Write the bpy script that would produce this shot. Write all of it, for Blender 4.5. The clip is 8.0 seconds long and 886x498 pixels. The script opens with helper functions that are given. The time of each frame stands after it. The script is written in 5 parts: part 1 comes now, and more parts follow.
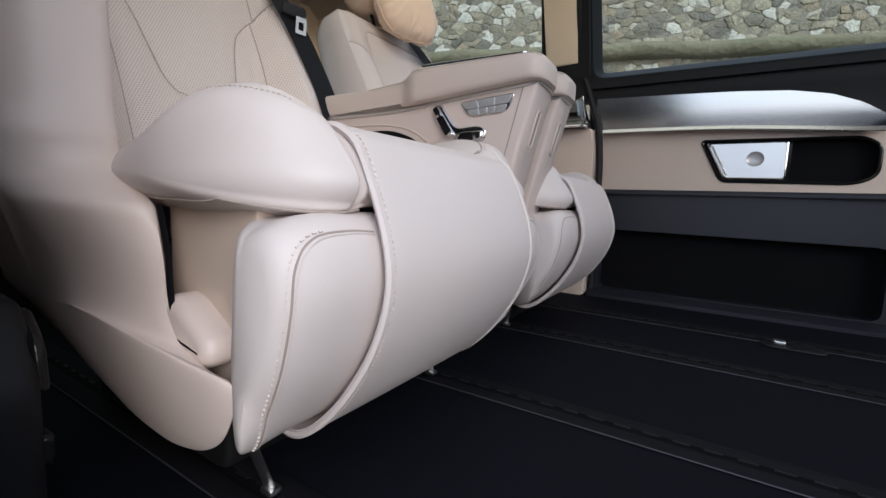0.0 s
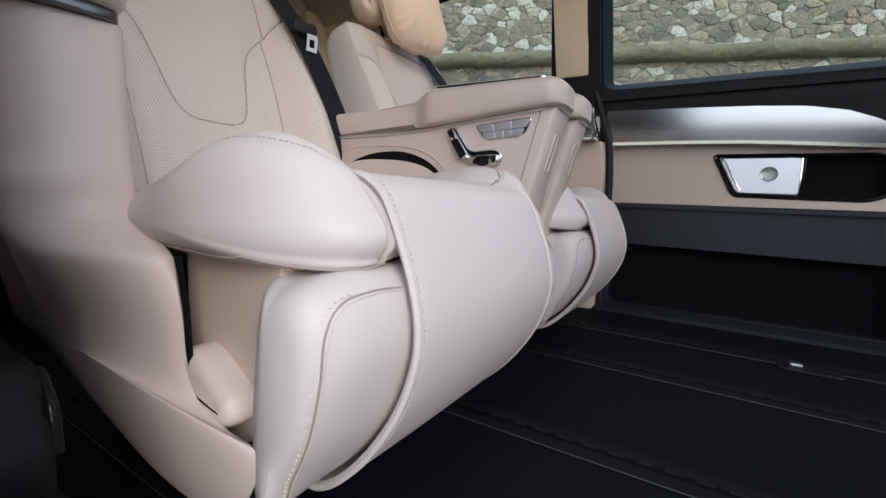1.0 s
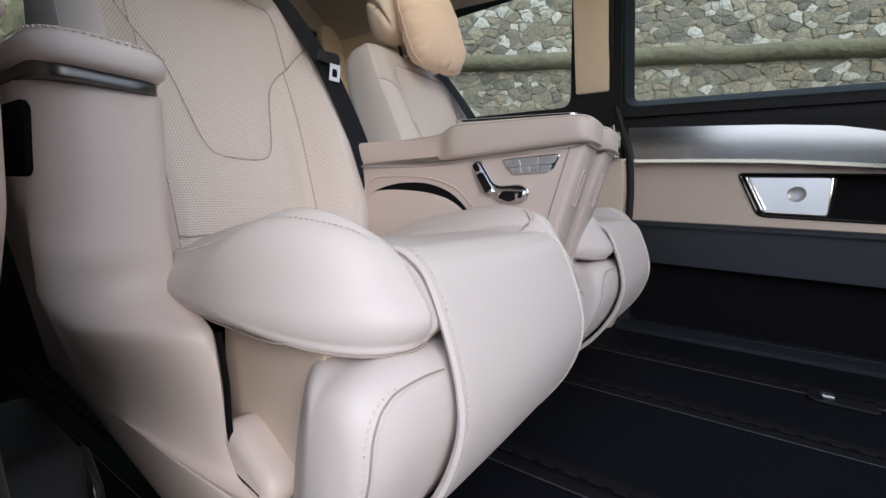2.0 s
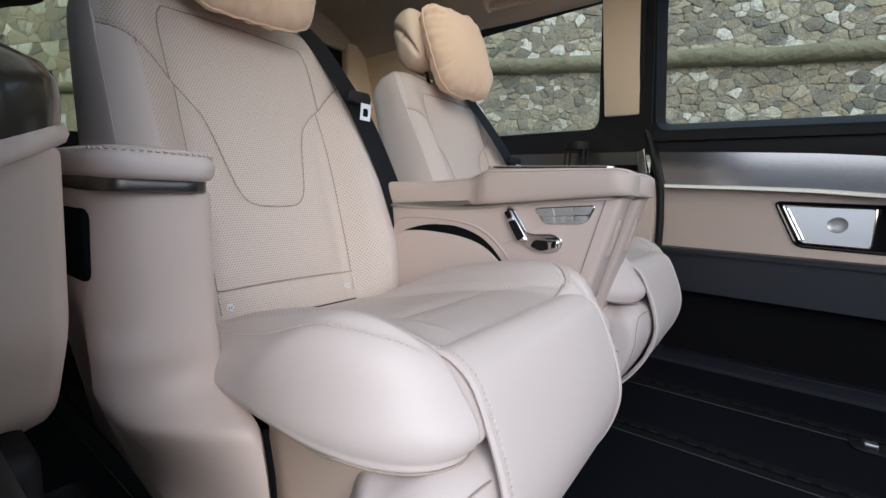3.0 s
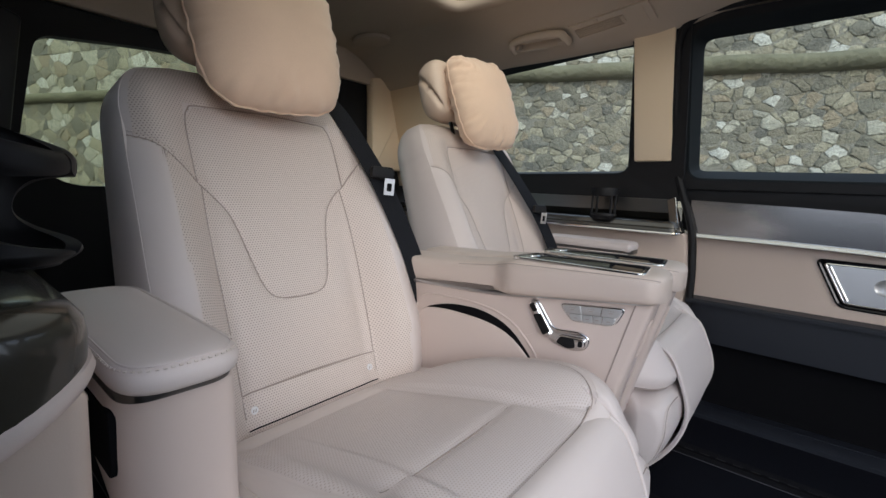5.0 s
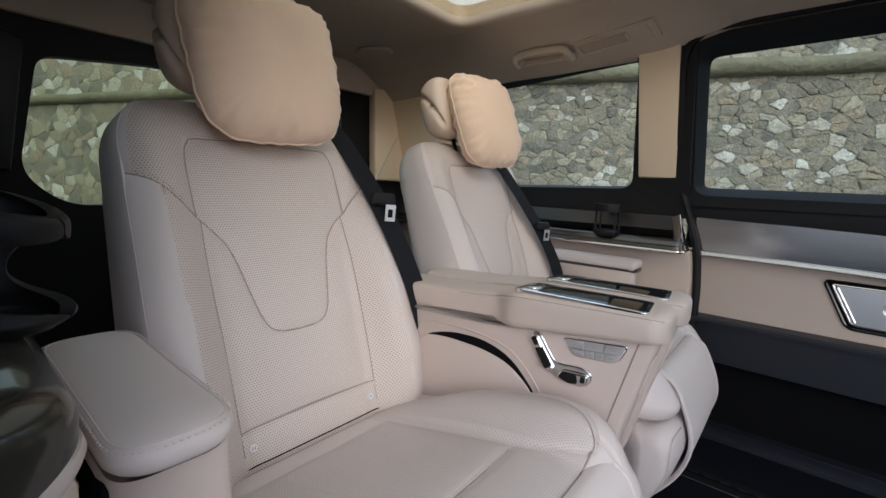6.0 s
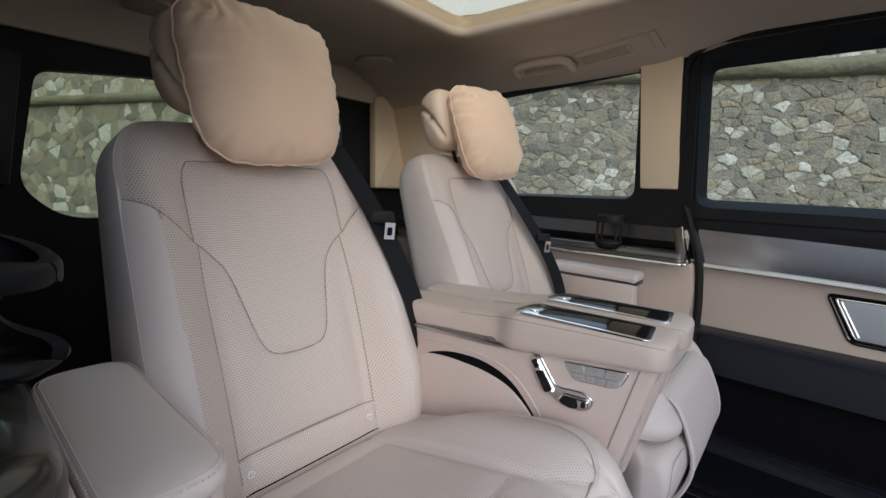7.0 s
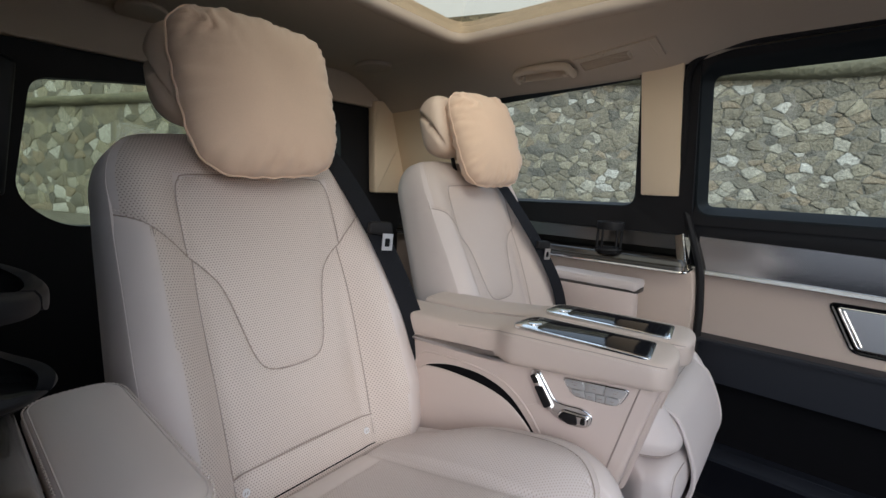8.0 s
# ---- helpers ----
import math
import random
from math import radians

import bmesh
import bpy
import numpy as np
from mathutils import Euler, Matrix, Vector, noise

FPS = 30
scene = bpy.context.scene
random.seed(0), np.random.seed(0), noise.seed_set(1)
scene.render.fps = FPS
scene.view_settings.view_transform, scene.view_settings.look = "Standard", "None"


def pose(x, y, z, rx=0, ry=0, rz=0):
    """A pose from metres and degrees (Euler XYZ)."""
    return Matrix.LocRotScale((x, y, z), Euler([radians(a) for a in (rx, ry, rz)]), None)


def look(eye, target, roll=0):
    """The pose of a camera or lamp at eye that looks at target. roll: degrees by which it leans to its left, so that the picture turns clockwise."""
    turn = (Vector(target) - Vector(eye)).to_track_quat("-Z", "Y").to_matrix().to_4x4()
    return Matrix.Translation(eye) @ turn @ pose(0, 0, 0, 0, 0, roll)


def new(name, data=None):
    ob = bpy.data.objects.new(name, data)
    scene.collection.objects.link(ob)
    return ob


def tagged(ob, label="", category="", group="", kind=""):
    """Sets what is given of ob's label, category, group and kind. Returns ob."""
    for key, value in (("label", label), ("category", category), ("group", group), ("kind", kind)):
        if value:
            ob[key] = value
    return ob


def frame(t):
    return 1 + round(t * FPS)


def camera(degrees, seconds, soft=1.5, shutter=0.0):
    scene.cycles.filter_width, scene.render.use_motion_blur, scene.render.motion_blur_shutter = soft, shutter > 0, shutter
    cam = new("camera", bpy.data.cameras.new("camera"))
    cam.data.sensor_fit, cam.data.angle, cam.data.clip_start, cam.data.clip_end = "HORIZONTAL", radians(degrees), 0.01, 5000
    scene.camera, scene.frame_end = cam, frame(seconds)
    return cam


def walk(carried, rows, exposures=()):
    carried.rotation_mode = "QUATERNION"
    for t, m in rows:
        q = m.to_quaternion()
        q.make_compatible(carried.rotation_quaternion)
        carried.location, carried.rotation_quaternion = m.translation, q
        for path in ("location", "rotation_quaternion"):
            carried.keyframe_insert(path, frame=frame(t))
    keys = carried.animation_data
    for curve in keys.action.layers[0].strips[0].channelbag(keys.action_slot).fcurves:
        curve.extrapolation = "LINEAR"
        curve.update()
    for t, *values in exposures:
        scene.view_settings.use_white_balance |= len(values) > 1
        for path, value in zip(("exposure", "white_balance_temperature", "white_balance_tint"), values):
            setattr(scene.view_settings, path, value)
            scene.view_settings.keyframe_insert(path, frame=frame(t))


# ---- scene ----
cam = camera(91.4, 8.0)
PATH = [
    (0, (0.58, -0.129, 0.331), (-0.479, 1.552, 0.103), 2.0),
    (0.5, (0.566, -0.126, 0.351), (-0.494, 1.554, 0.122), 2.1),
    (1, (0.546, -0.126, 0.377), (-0.516, 1.552, 0.146), 2.2),
    (1.5, (0.529, -0.127, 0.407), (-0.546, 1.543, 0.173), 2.1),
    (3, (0.479, -0.134, 0.535), (-0.687, 1.471, 0.282), 2.3),
    (3.5, (0.468, -0.13, 0.586), (-0.727, 1.452, 0.327), 2.3),
    (4, (0.458, -0.124, 0.636), (-0.761, 1.439, 0.371), 2.3),
    (4.5, (0.454, -0.118, 0.674), (-0.782, 1.431, 0.404), 2.4),
    (6, (0.442, -0.097, 0.769), (-0.817, 1.431, 0.484), 2.5),
    (6.5, (0.438, -0.091, 0.791), (-0.825, 1.434, 0.505), 2.5),
    (7, (0.435, -0.086, 0.809), (-0.828, 1.437, 0.52), 2.5),
    (7.5, (0.433, -0.081, 0.822), (-0.831, 1.442, 0.531), 2.5),
    (8, (0.429, -0.073, 0.833), (-0.835, 1.448, 0.541), 2.5),
]
walk(cam, [(t, look(e, g, r)) for t, e, g, r in PATH], [(0, 0.28), (3, 0.31), (8, 0.20)])

from mathutils.bvhtree import BVHTree
# ---- world, sun and daylight ----
world = bpy.data.worlds.new("overcast_sky")
world.use_nodes = True
scene.world = world
_n = world.node_tree.nodes
_sky = _n.new("ShaderNodeTexSky")
_sky.sky_type = "NISHITA"
_sky.sun_disc = False
_sky.sun_elevation = radians(26)
_sky.sun_rotation = radians(125)
_sky.air_density, _sky.dust_density, _sky.ozone_density = 1.0, 1.5, 1.5
_veil = _n.new("ShaderNodeMix")          # thin even cloud over the whole sky
_veil.data_type = "RGBA"
_veil.inputs[0].default_value = 0.6
_veil.inputs[7].default_value = (7.6, 8.7, 11.1, 1)
world.node_tree.links.new(_sky.outputs[0], _veil.inputs[6])
_bg = _n["Background"]
world.node_tree.links.new(_veil.outputs[2], _bg.inputs[0])
_bg.inputs[1].default_value = 0.203
sun = new("sun", bpy.data.lights.new("sun", "SUN"))
sun.data.energy = 1.0
sun.data.angle = radians(30)
sun.data.color = (0.99, 0.99, 1.0)
sun.matrix_world = look((6.9, -4.85, 4.2), (0, 0, 0))


# ---- materials ----
def mat(name, base, rough=0.5, metal=0.0, spread=0.06, scale=6.0, bump=0.0, bump_scale=400.0, spec=0.5, grain=0.03, sheen=0.0, coat=0.0, stretch=None, relief=0.001):
    """A surface with large soft variation, fine grain and fine relief, in metres."""
    m = bpy.data.materials.new(name)
    m.use_nodes = True
    nt = m.node_tree
    b = nt.nodes["Principled BSDF"]
    co = nt.nodes.new("ShaderNodeTexCoord")
    src = co.outputs["Object"]
    if stretch:
        mp = nt.nodes.new("ShaderNodeMapping")
        mp.inputs["Scale"].default_value = stretch
        nt.links.new(src, mp.inputs["Vector"])
        src = mp.outputs[0]
    big = nt.nodes.new("ShaderNodeTexNoise")
    big.inputs["Scale"].default_value = scale
    big.inputs["Detail"].default_value = 4
    nt.links.new(src, big.inputs["Vector"])
    fine = nt.nodes.new("ShaderNodeTexNoise")
    fine.inputs["Scale"].default_value = bump_scale
    fine.inputs["Detail"].default_value = 3
    nt.links.new(src, fine.inputs["Vector"])
    add = nt.nodes.new("ShaderNodeMath")
    add.operation = "MULTIPLY_ADD"
    nt.links.new(fine.outputs[0], add.inputs[0])
    add.inputs[1].default_value = grain / max(spread, 1e-4)
    nt.links.new(big.outputs[0], add.inputs[2])
    ramp = nt.nodes.new("ShaderNodeMapRange")
    ramp.inputs[1].default_value = 0.2
    ramp.inputs[2].default_value = 0.8 + grain / max(spread, 1e-4)
    ramp.inputs[3].default_value = 1 - spread
    ramp.inputs[4].default_value = 1 + spread
    nt.links.new(add.outputs[0], ramp.inputs[0])
    mix = nt.nodes.new("ShaderNodeVectorMath")
    mix.operation = "SCALE"
    mix.inputs[0].default_value = base[:3]
    nt.links.new(ramp.outputs[0], mix.inputs["Scale"])
    nt.links.new(mix.outputs[0], b.inputs["Base Color"])
    rr = nt.nodes.new("ShaderNodeMapRange")
    rr.inputs[3].default_value = rough - 0.05
    rr.inputs[4].default_value = rough + 0.05
    nt.links.new(big.outputs[0], rr.inputs[0])
    nt.links.new(rr.outputs[0], b.inputs["Roughness"])
    b.inputs["Metallic"].default_value = metal
    b.inputs["Specular IOR Level"].default_value = spec
    if sheen:
        b.inputs["Sheen Weight"].default_value = sheen
        b.inputs["Sheen Roughness"].default_value = 0.5
    if coat:
        b.inputs["Coat Weight"].default_value = coat
        b.inputs["Coat Roughness"].default_value = 0.05
    if bump:
        bp = nt.nodes.new("ShaderNodeBump")
        bp.inputs["Strength"].default_value = bump
        bp.inputs["Distance"].default_value = relief
        nt.links.new(fine.outputs[0], bp.inputs["Height"])
        nt.links.new(bp.outputs[0], b.inputs["Normal"])
    return m


def perforated(name, base, rough, pitch, hole_tone=0.40):
    """Leather pierced with rows of fine holes, laid out by the panel's own measure."""
    m = mat(name, base, rough, spread=0.04, scale=5, bump=0.0)
    nt = m.node_tree
    b = nt.nodes["Principled BSDF"]
    uv = nt.nodes.new("ShaderNodeUVMap")
    uv.uv_map = "panel"
    sep = nt.nodes.new("ShaderNodeSeparateXYZ")
    nt.links.new(uv.outputs[0], sep.inputs[0])

    def op(kind, a, c=None, v=None):
        n = nt.nodes.new("ShaderNodeMath")
        n.operation = kind
        nt.links.new(a, n.inputs[0])
        if c is not None:
            nt.links.new(c, n.inputs[1])
        elif v is not None:
            n.inputs[1].default_value = v
        return n.outputs[0]
    v = op("DIVIDE", sep.outputs[1], v=pitch * 0.87)
    row = op("FLOOR", v)
    half = op("MULTIPLY", op("FLOORED_MODULO", row, v=2.0), v=0.5)
    u = op("ADD", op("DIVIDE", sep.outputs[0], v=pitch), half)
    du = op("SUBTRACT", op("FRACT", u), v=0.5)
    dv = op("SUBTRACT", op("FRACT", v), v=0.5)
    r2 = op("ADD", op("MULTIPLY", du, du), op("MULTIPLY", dv, dv))
    hole = nt.nodes.new("ShaderNodeMapRange")
    hole.inputs[1].default_value = 0.02
    hole.inputs[2].default_value = 0.075
    nt.links.new(r2, hole.inputs[0])
    old = b.inputs["Base Color"].links[0].from_socket
    mx = nt.nodes.new("ShaderNodeMix")
    mx.data_type = "RGBA"
    mx.inputs[6].default_value = (base[0] * hole_tone, base[1] * hole_tone * 0.92, base[2] * hole_tone * 0.85, 1)
    nt.links.new(hole.outputs[0], mx.inputs[0])
    nt.links.new(old, mx.inputs[7])
    nt.links.new(mx.outputs[2], b.inputs["Base Color"])
    bp = nt.nodes.new("ShaderNodeBump")
    bp.inputs["Strength"].default_value = 0.6
    bp.inputs["Distance"].default_value = 0.0008
    nt.links.new(hole.outputs[0], bp.inputs["Height"])
    nt.links.new(bp.outputs[0], b.inputs["Normal"])
    return m


def glass_mat(name, tint):
    m = bpy.data.materials.new(name)
    m.use_nodes = True
    nt = m.node_tree
    nt.nodes.remove(nt.nodes["Principled BSDF"])
    tr = nt.nodes.new("ShaderNodeBsdfTransparent")
    tr.inputs[0].default_value = tint
    gl = nt.nodes.new("ShaderNodeBsdfGlossy")
    gl.inputs["Roughness"].default_value = 0.02
    lw = nt.nodes.new("ShaderNodeLayerWeight")
    pw = nt.nodes.new("ShaderNodeMath")
    pw.operation = "POWER"
    pw.inputs[1].default_value = 5.0
    nt.links.new(lw.outputs["Facing"], pw.inputs[0])
    fr = nt.nodes.new("ShaderNodeMath")
    fr.operation = "MULTIPLY_ADD"
    fr.inputs[1].default_value = 0.6
    fr.inputs[2].default_value = 0.025
    nt.links.new(pw.outputs[0], fr.inputs[0])
    mx = nt.nodes.new("ShaderNodeMixShader")
    nt.links.new(fr.outputs[0], mx.inputs[0])
    nt.links.new(tr.outputs[0], mx.inputs[1])
    nt.links.new(gl.outputs[0], mx.inputs[2])
    nt.links.new(mx.outputs[0], nt.nodes["Material Output"].inputs[0])
    return m


LEATHER = mat("beige_leather", (0.664, 0.594, 0.566), 0.48, spread=0.035, scale=7, bump=0.12, bump_scale=900, grain=0.02)
PERF = perforated("perforated_beige_leather", (0.675, 0.59, 0.54), 0.5, 0.0047, 0.46)
WEAVE = perforated("finely_perforated_leather", (0.675, 0.59, 0.54), 0.5, 0.0047, 0.46)
SEATPERF = perforated("faintly_perforated_leather", (0.635, 0.572, 0.552), 0.46, 0.0042, 0.78)
TANLEATHER = mat("tan_leather", (0.66, 0.53, 0.42), 0.5, spread=0.05, scale=7, bump=0.12, bump_scale=900, grain=0.02)
SHELL = mat("beige_shell_plastic", (0.62, 0.52, 0.47), 0.42, spread=0.03, scale=4, bump=0.06, bump_scale=1200, grain=0.015)
TRIM = mat("tan_trim_plastic", (0.61, 0.495, 0.415), 0.5, spread=0.04, scale=4, bump=0.1, bump_scale=900, grain=0.02)
PILLAR = mat("cream_pillar_cloth", (0.86, 0.70, 0.50), 0.75, spread=0.04, scale=5, bump=0.15, bump_scale=900, grain=0.03)
SUEDE = mat("tan_suede", (0.80, 0.595, 0.44), 0.9, spread=0.09, scale=11, bump=0.25, bump_scale=500, grain=0.05, sheen=0.4, spec=0.2)
HEADLINER = mat("grey_beige_headliner", (0.60, 0.51, 0.415), 0.95, spread=0.05, scale=5, bump=0.2, bump_scale=700, grain=0.05, spec=0.1)
CAPLEATHER = mat("rosy_beige_leather", (0.625, 0.530, 0.470), 0.45, spread=0.035, scale=7, bump=0.12, bump_scale=900, grain=0.02)
SEAM = mat("dark_seam_thread", (0.36, 0.30, 0.265), 0.8, spread=0.1, scale=40)
THREAD = mat("pale_stitching_thread", (0.66, 0.59, 0.54), 0.6, spread=0.08, scale=60)
BLACK = mat("black_soft_plastic", (0.008, 0.008, 0.0092), 0.55, spec=0.3, spread=0.15, scale=6, bump=0.1, bump_scale=900, grain=0.1)
BLACKGLOSS = mat("black_gloss_plastic", (0.010, 0.010, 0.011), 0.07, spread=0.2, scale=8, spec=0.28)
# near-black that puts the shade of gaps, slots and hollows into colour
GAPSHADE = mat("painted_recess_shade", (0.004, 0.004, 0.005), 0.8, spread=0.2, scale=8, spec=0.1)
GREYTRIM = mat("anthracite_trim", (0.0100, 0.0120, 0.0180), 0.48, spread=0.12, scale=5, bump=0.12, bump_scale=800, grain=0.08, spec=0.5)
CARPET = mat("dark_carpet", (0.0058, 0.0064, 0.0098), 0.7, spread=0.35, scale=14, bump=0.6, bump_scale=500, grain=0.4, spec=0.08)
RAILM = mat("dark_rail_metal", (0.007, 0.007, 0.009), 0.75, spread=0.2, scale=20, bump=0.1, spec=0.15)
RIMM = mat("worn_rail_edge", (0.042, 0.042, 0.047), 0.4, spread=0.3, scale=9)
DARKSTEEL = mat("dark_satin_strip", (0.15, 0.147, 0.142), 0.30, metal=1.0, spread=0.05, scale=12)
STEEL = mat("brushed_steel", (0.58, 0.57, 0.55), 0.19, metal=1.0, spread=0.03, scale=4, stretch=(0.3, 8, 8), bump_scale=120, grain=0.03)
CHROME = mat("polished_chrome", (0.80, 0.80, 0.80), 0.12, metal=1.0, spread=0.02, scale=10)
BRIGHT = mat("bright_satin_trim", (0.86, 0.86, 0.85), 0.26, metal=1.0, spread=0.02, scale=10)
SATIN = mat("satin_silver", (0.62, 0.61, 0.60), 0.33, metal=1.0, spread=0.03, scale=12)
BUTTON = mat("silver_button_plastic", (0.50, 0.50, 0.50), 0.38, metal=0.5, spread=0.04, scale=20)
PIANO = mat("smoked_gloss_lacquer", (0.038, 0.035, 0.028), 0.2, spread=0.15, scale=5, coat=0.35, spec=0.35)
BELT = mat("black_seat_belt_webbing", (0.008, 0.009, 0.0125), 0.7, spec=0.2, spread=0.1, scale=20, bump=0.5, bump_scale=1500, grain=0.1, stretch=(1, 6, 1))
SEALM = mat("blue_grey_rubber_seal", (0.008, 0.012, 0.0145), 0.6, spread=0.1, scale=12, spec=0.25)
TINTED = glass_mat("privacy_glass", (0.16, 0.17, 0.17, 1))
GLASS = glass_mat("window_glass", (0.93, 0.96, 0.94, 1))
REARGLASS = glass_mat("tinted_rear_glass", (0.74, 0.78, 0.69, 1))
ROOFGLASS = glass_mat("tinted_roof_glass", (0.77, 0.72, 0.60, 1))
PAPER = mat("pale_sticker", (0.75, 0.75, 0.76), 0.5)
MORTAR = mat("weathered_mortar", (0.208, 0.197, 0.156), 0.95, spread=0.7, scale=9, bump=1.0, bump_scale=42, grain=0.8, relief=0.02)
ASPHALT = mat("asphalt", (0.05, 0.05, 0.05), 0.9, spread=0.3, scale=0.7, bump=0.8, bump_scale=60, grain=0.2)
LEDGE = mat("mossy_stone_ledge", (0.165, 0.158, 0.100), 0.95, spread=0.5, scale=3.0, bump=1.0, bump_scale=14, grain=0.3, relief=0.03)


def stone_mat():
    """Rubble stones: each its own grey, buff or pale tone, with blotches and pitting."""
    m = mat("rubble_stone", (0.3, 0.28, 0.22), 0.92, spread=0.85, scale=21, bump=1.0, bump_scale=46, grain=0.9, relief=0.018)
    nt = m.node_tree
    inf = nt.nodes.new("ShaderNodeObjectInfo")
    geo = nt.nodes.new("ShaderNodeNewGeometry")
    s = nt.nodes.new("ShaderNodeMath")
    s.operation = "ADD"
    nt.links.new(inf.outputs["Random"], s.inputs[0])
    nt.links.new(geo.outputs["Random Per Island"], s.inputs[1])
    f = nt.nodes.new("ShaderNodeMath")
    f.operation = "FRACT"
    nt.links.new(s.outputs[0], f.inputs[0])
    cr = nt.nodes.new("ShaderNodeValToRGB")
    cr.color_ramp.interpolation = "CONSTANT"
    tones = [(0.0, (0.235, 0.215, 0.152)), (0.16, (0.170, 0.162, 0.122)), (0.30, (0.300, 0.278, 0.196)), (0.46, (0.205, 0.188, 0.135)), (0.62, (0.138, 0.134, 0.108)),
             (0.69, (0.365, 0.352, 0.275)), (0.80, (0.265, 0.224, 0.152)), (0.90, (0.47, 0.465, 0.395))]
    el = cr.color_ramp.elements
    el[0].position, el[0].color = 0.0, (*tones[0][1], 1)
    el[1].position, el[1].color = tones[1][0], (*tones[1][1], 1)
    for p, c in tones[2:]:
        e = el.new(p)
        e.color = (*c, 1)
    nt.links.new(f.outputs[0], cr.inputs[0])
    sc = [n for n in nt.nodes if n.type == "VECT_MATH" and n.operation == "SCALE"][0]
    nt.links.new(cr.outputs[0], sc.inputs[0])
    return m


STONE = stone_mat()


# ---- building helpers ----
def finish(bm, sharp=38):
    bmesh.ops.recalc_face_normals(bm, faces=bm.faces)
    lim = radians(sharp)
    for f in bm.faces:
        f.smooth = True
    for e in bm.edges:
        e.smooth = len(e.link_faces) == 2 and e.calc_face_angle(0) < lim
    return bm


def part(name, bm, material, parent=None, label="", sharp=38, done=False):
    """Links a bmesh as one mesh object, under its thing or part."""
    if not done:
        finish(bm, sharp)
    me = bpy.data.meshes.new(name)
    bm.to_mesh(me)
    bm.free()
    for m in (material if isinstance(material, (list, tuple)) else [material]):
        me.materials.append(m)
    ob = new(name, me)
    if parent is not None:
        ob.parent = parent
    if label:
        ob["label"] = label
    if name.endswith("stitching") or name == "locking_teeth":
        ob["kind"] = "stuff"
    return ob


def thing(name, label, category, group="", kind="", at=(0, 0, 0)):
    ob = new(name)
    ob.empty_display_size = 0.05
    ob.location = at
    return tagged(ob, label, category, group, kind)


def loft(rings, close=True, caps=True):
    """A skin over rings of equally many points."""
    bm = bmesh.new()
    rows = [[bm.verts.new(p) for p in r] for r in rings]
    n = len(rows[0])
    for a, b in zip(rows, rows[1:]):
        for i in range(n if close else n - 1):
            j = (i + 1) % n
            try:
                bm.faces.new((a[i], a[j], b[j], b[i]))
            except ValueError:
                pass
    if caps and close:
        bm.faces.new(rows[0])
        bm.faces.new(rows[-1][::-1])
    return bm


def smooth_path(pts, per=6, closed=False):
    """Points along a smooth curve through pts."""
    P = [Vector(p) for p in pts]
    n = len(P)
    out = []
    for i in range(n if closed else n - 1):
        if closed:
            a, b, c, d = P[i - 1], P[i], P[(i + 1) % n], P[(i + 2) % n]
        else:
            a, b, c, d = P[max(i - 1, 0)], P[i], P[i + 1], P[min(i + 2, n - 1)]
        for k in range(per):
            t = k / per
            out.append(0.5 * ((2 * b) + (c - a) * t + (2 * a - 5 * b + 4 * c - d) * t * t + (3 * b - a - 3 * c + d) * t ** 3))
    if not closed:
        out.append(P[-1])
    return out


def tube(pts, r, n=6, closed=False, bm=None, flat=1.0, normal=None):
    """A round or flattened cord along points."""
    own = bm is None
    bm = bm or bmesh.new()
    P = [Vector(p) for p in pts]
    rows = []
    up = Vector(normal) if normal else None
    turn = None
    for i, p in enumerate(P):
        a = P[i - 1] if (i or closed) else p
        b = P[(i + 1) % len(P)] if (i < len(P) - 1 or closed) else p
        d = (b - a).normalized()
        ref = up or (Vector((0, 0, 1)) if abs(d.z) < 0.9 else Vector((1, 0, 0)))
        s = d.cross(ref).normalized() if turn is None else (turn - d * turn.dot(d)).normalized()
        turn = s
        q = s.cross(d).normalized()
        rows.append([bm.verts.new(p + (s * math.cos(k * math.tau / n) + q * math.sin(k * math.tau / n) * flat) * r) for k in range(n)])
    m = len(rows)
    for i in range(m if closed else m - 1):
        a, b = rows[i], rows[(i + 1) % m]
        for k in range(n):
            bm.faces.new((a[k], a[(k + 1) % n], b[(k + 1) % n], b[k]))
    if not closed:
        bm.faces.new(rows[0][::-1])
        bm.faces.new(rows[-1])
    return bm


def stitches(pts, r=0.0008, step=0.0050, bm=None):
    """A row of short stitches along points."""
    bm = bm or bmesh.new()
    P = [Vector(p) for p in pts]
    acc, on, seg = 0.0, True, [P[0]]
    for a, b in zip(P, P[1:]):
        d = b - a
        L = d.length
        if L < 1e-7:
            continue
        pos = 0.0
        while acc + (L - pos) >= step * 0.5:
            pos += step * 0.5 - acc
            acc = 0.0
            q = a + d * (pos / L)
            if on:
                tube([seg[0], q], r, 4, bm=bm)
            seg = [q]
            on = not on
        acc += L - pos
    return bm


def box(x0, x1, y0, y1, z0, z1, r=0.004, seg=2):
    bm = bmesh.new()
    bmesh.ops.create_cube(bm, size=1)
    for v in bm.verts:
        v.co = Vector((x0 + (v.co.x + 0.5) * (x1 - x0), y0 + (v.co.y + 0.5) * (y1 - y0), z0 + (v.co.z + 0.5) * (z1 - z0)))
    if r:
        bmesh.ops.bevel(bm, geom=bm.edges[:], offset=r, segments=seg, profile=0.5, affect="EDGES")
    return bm


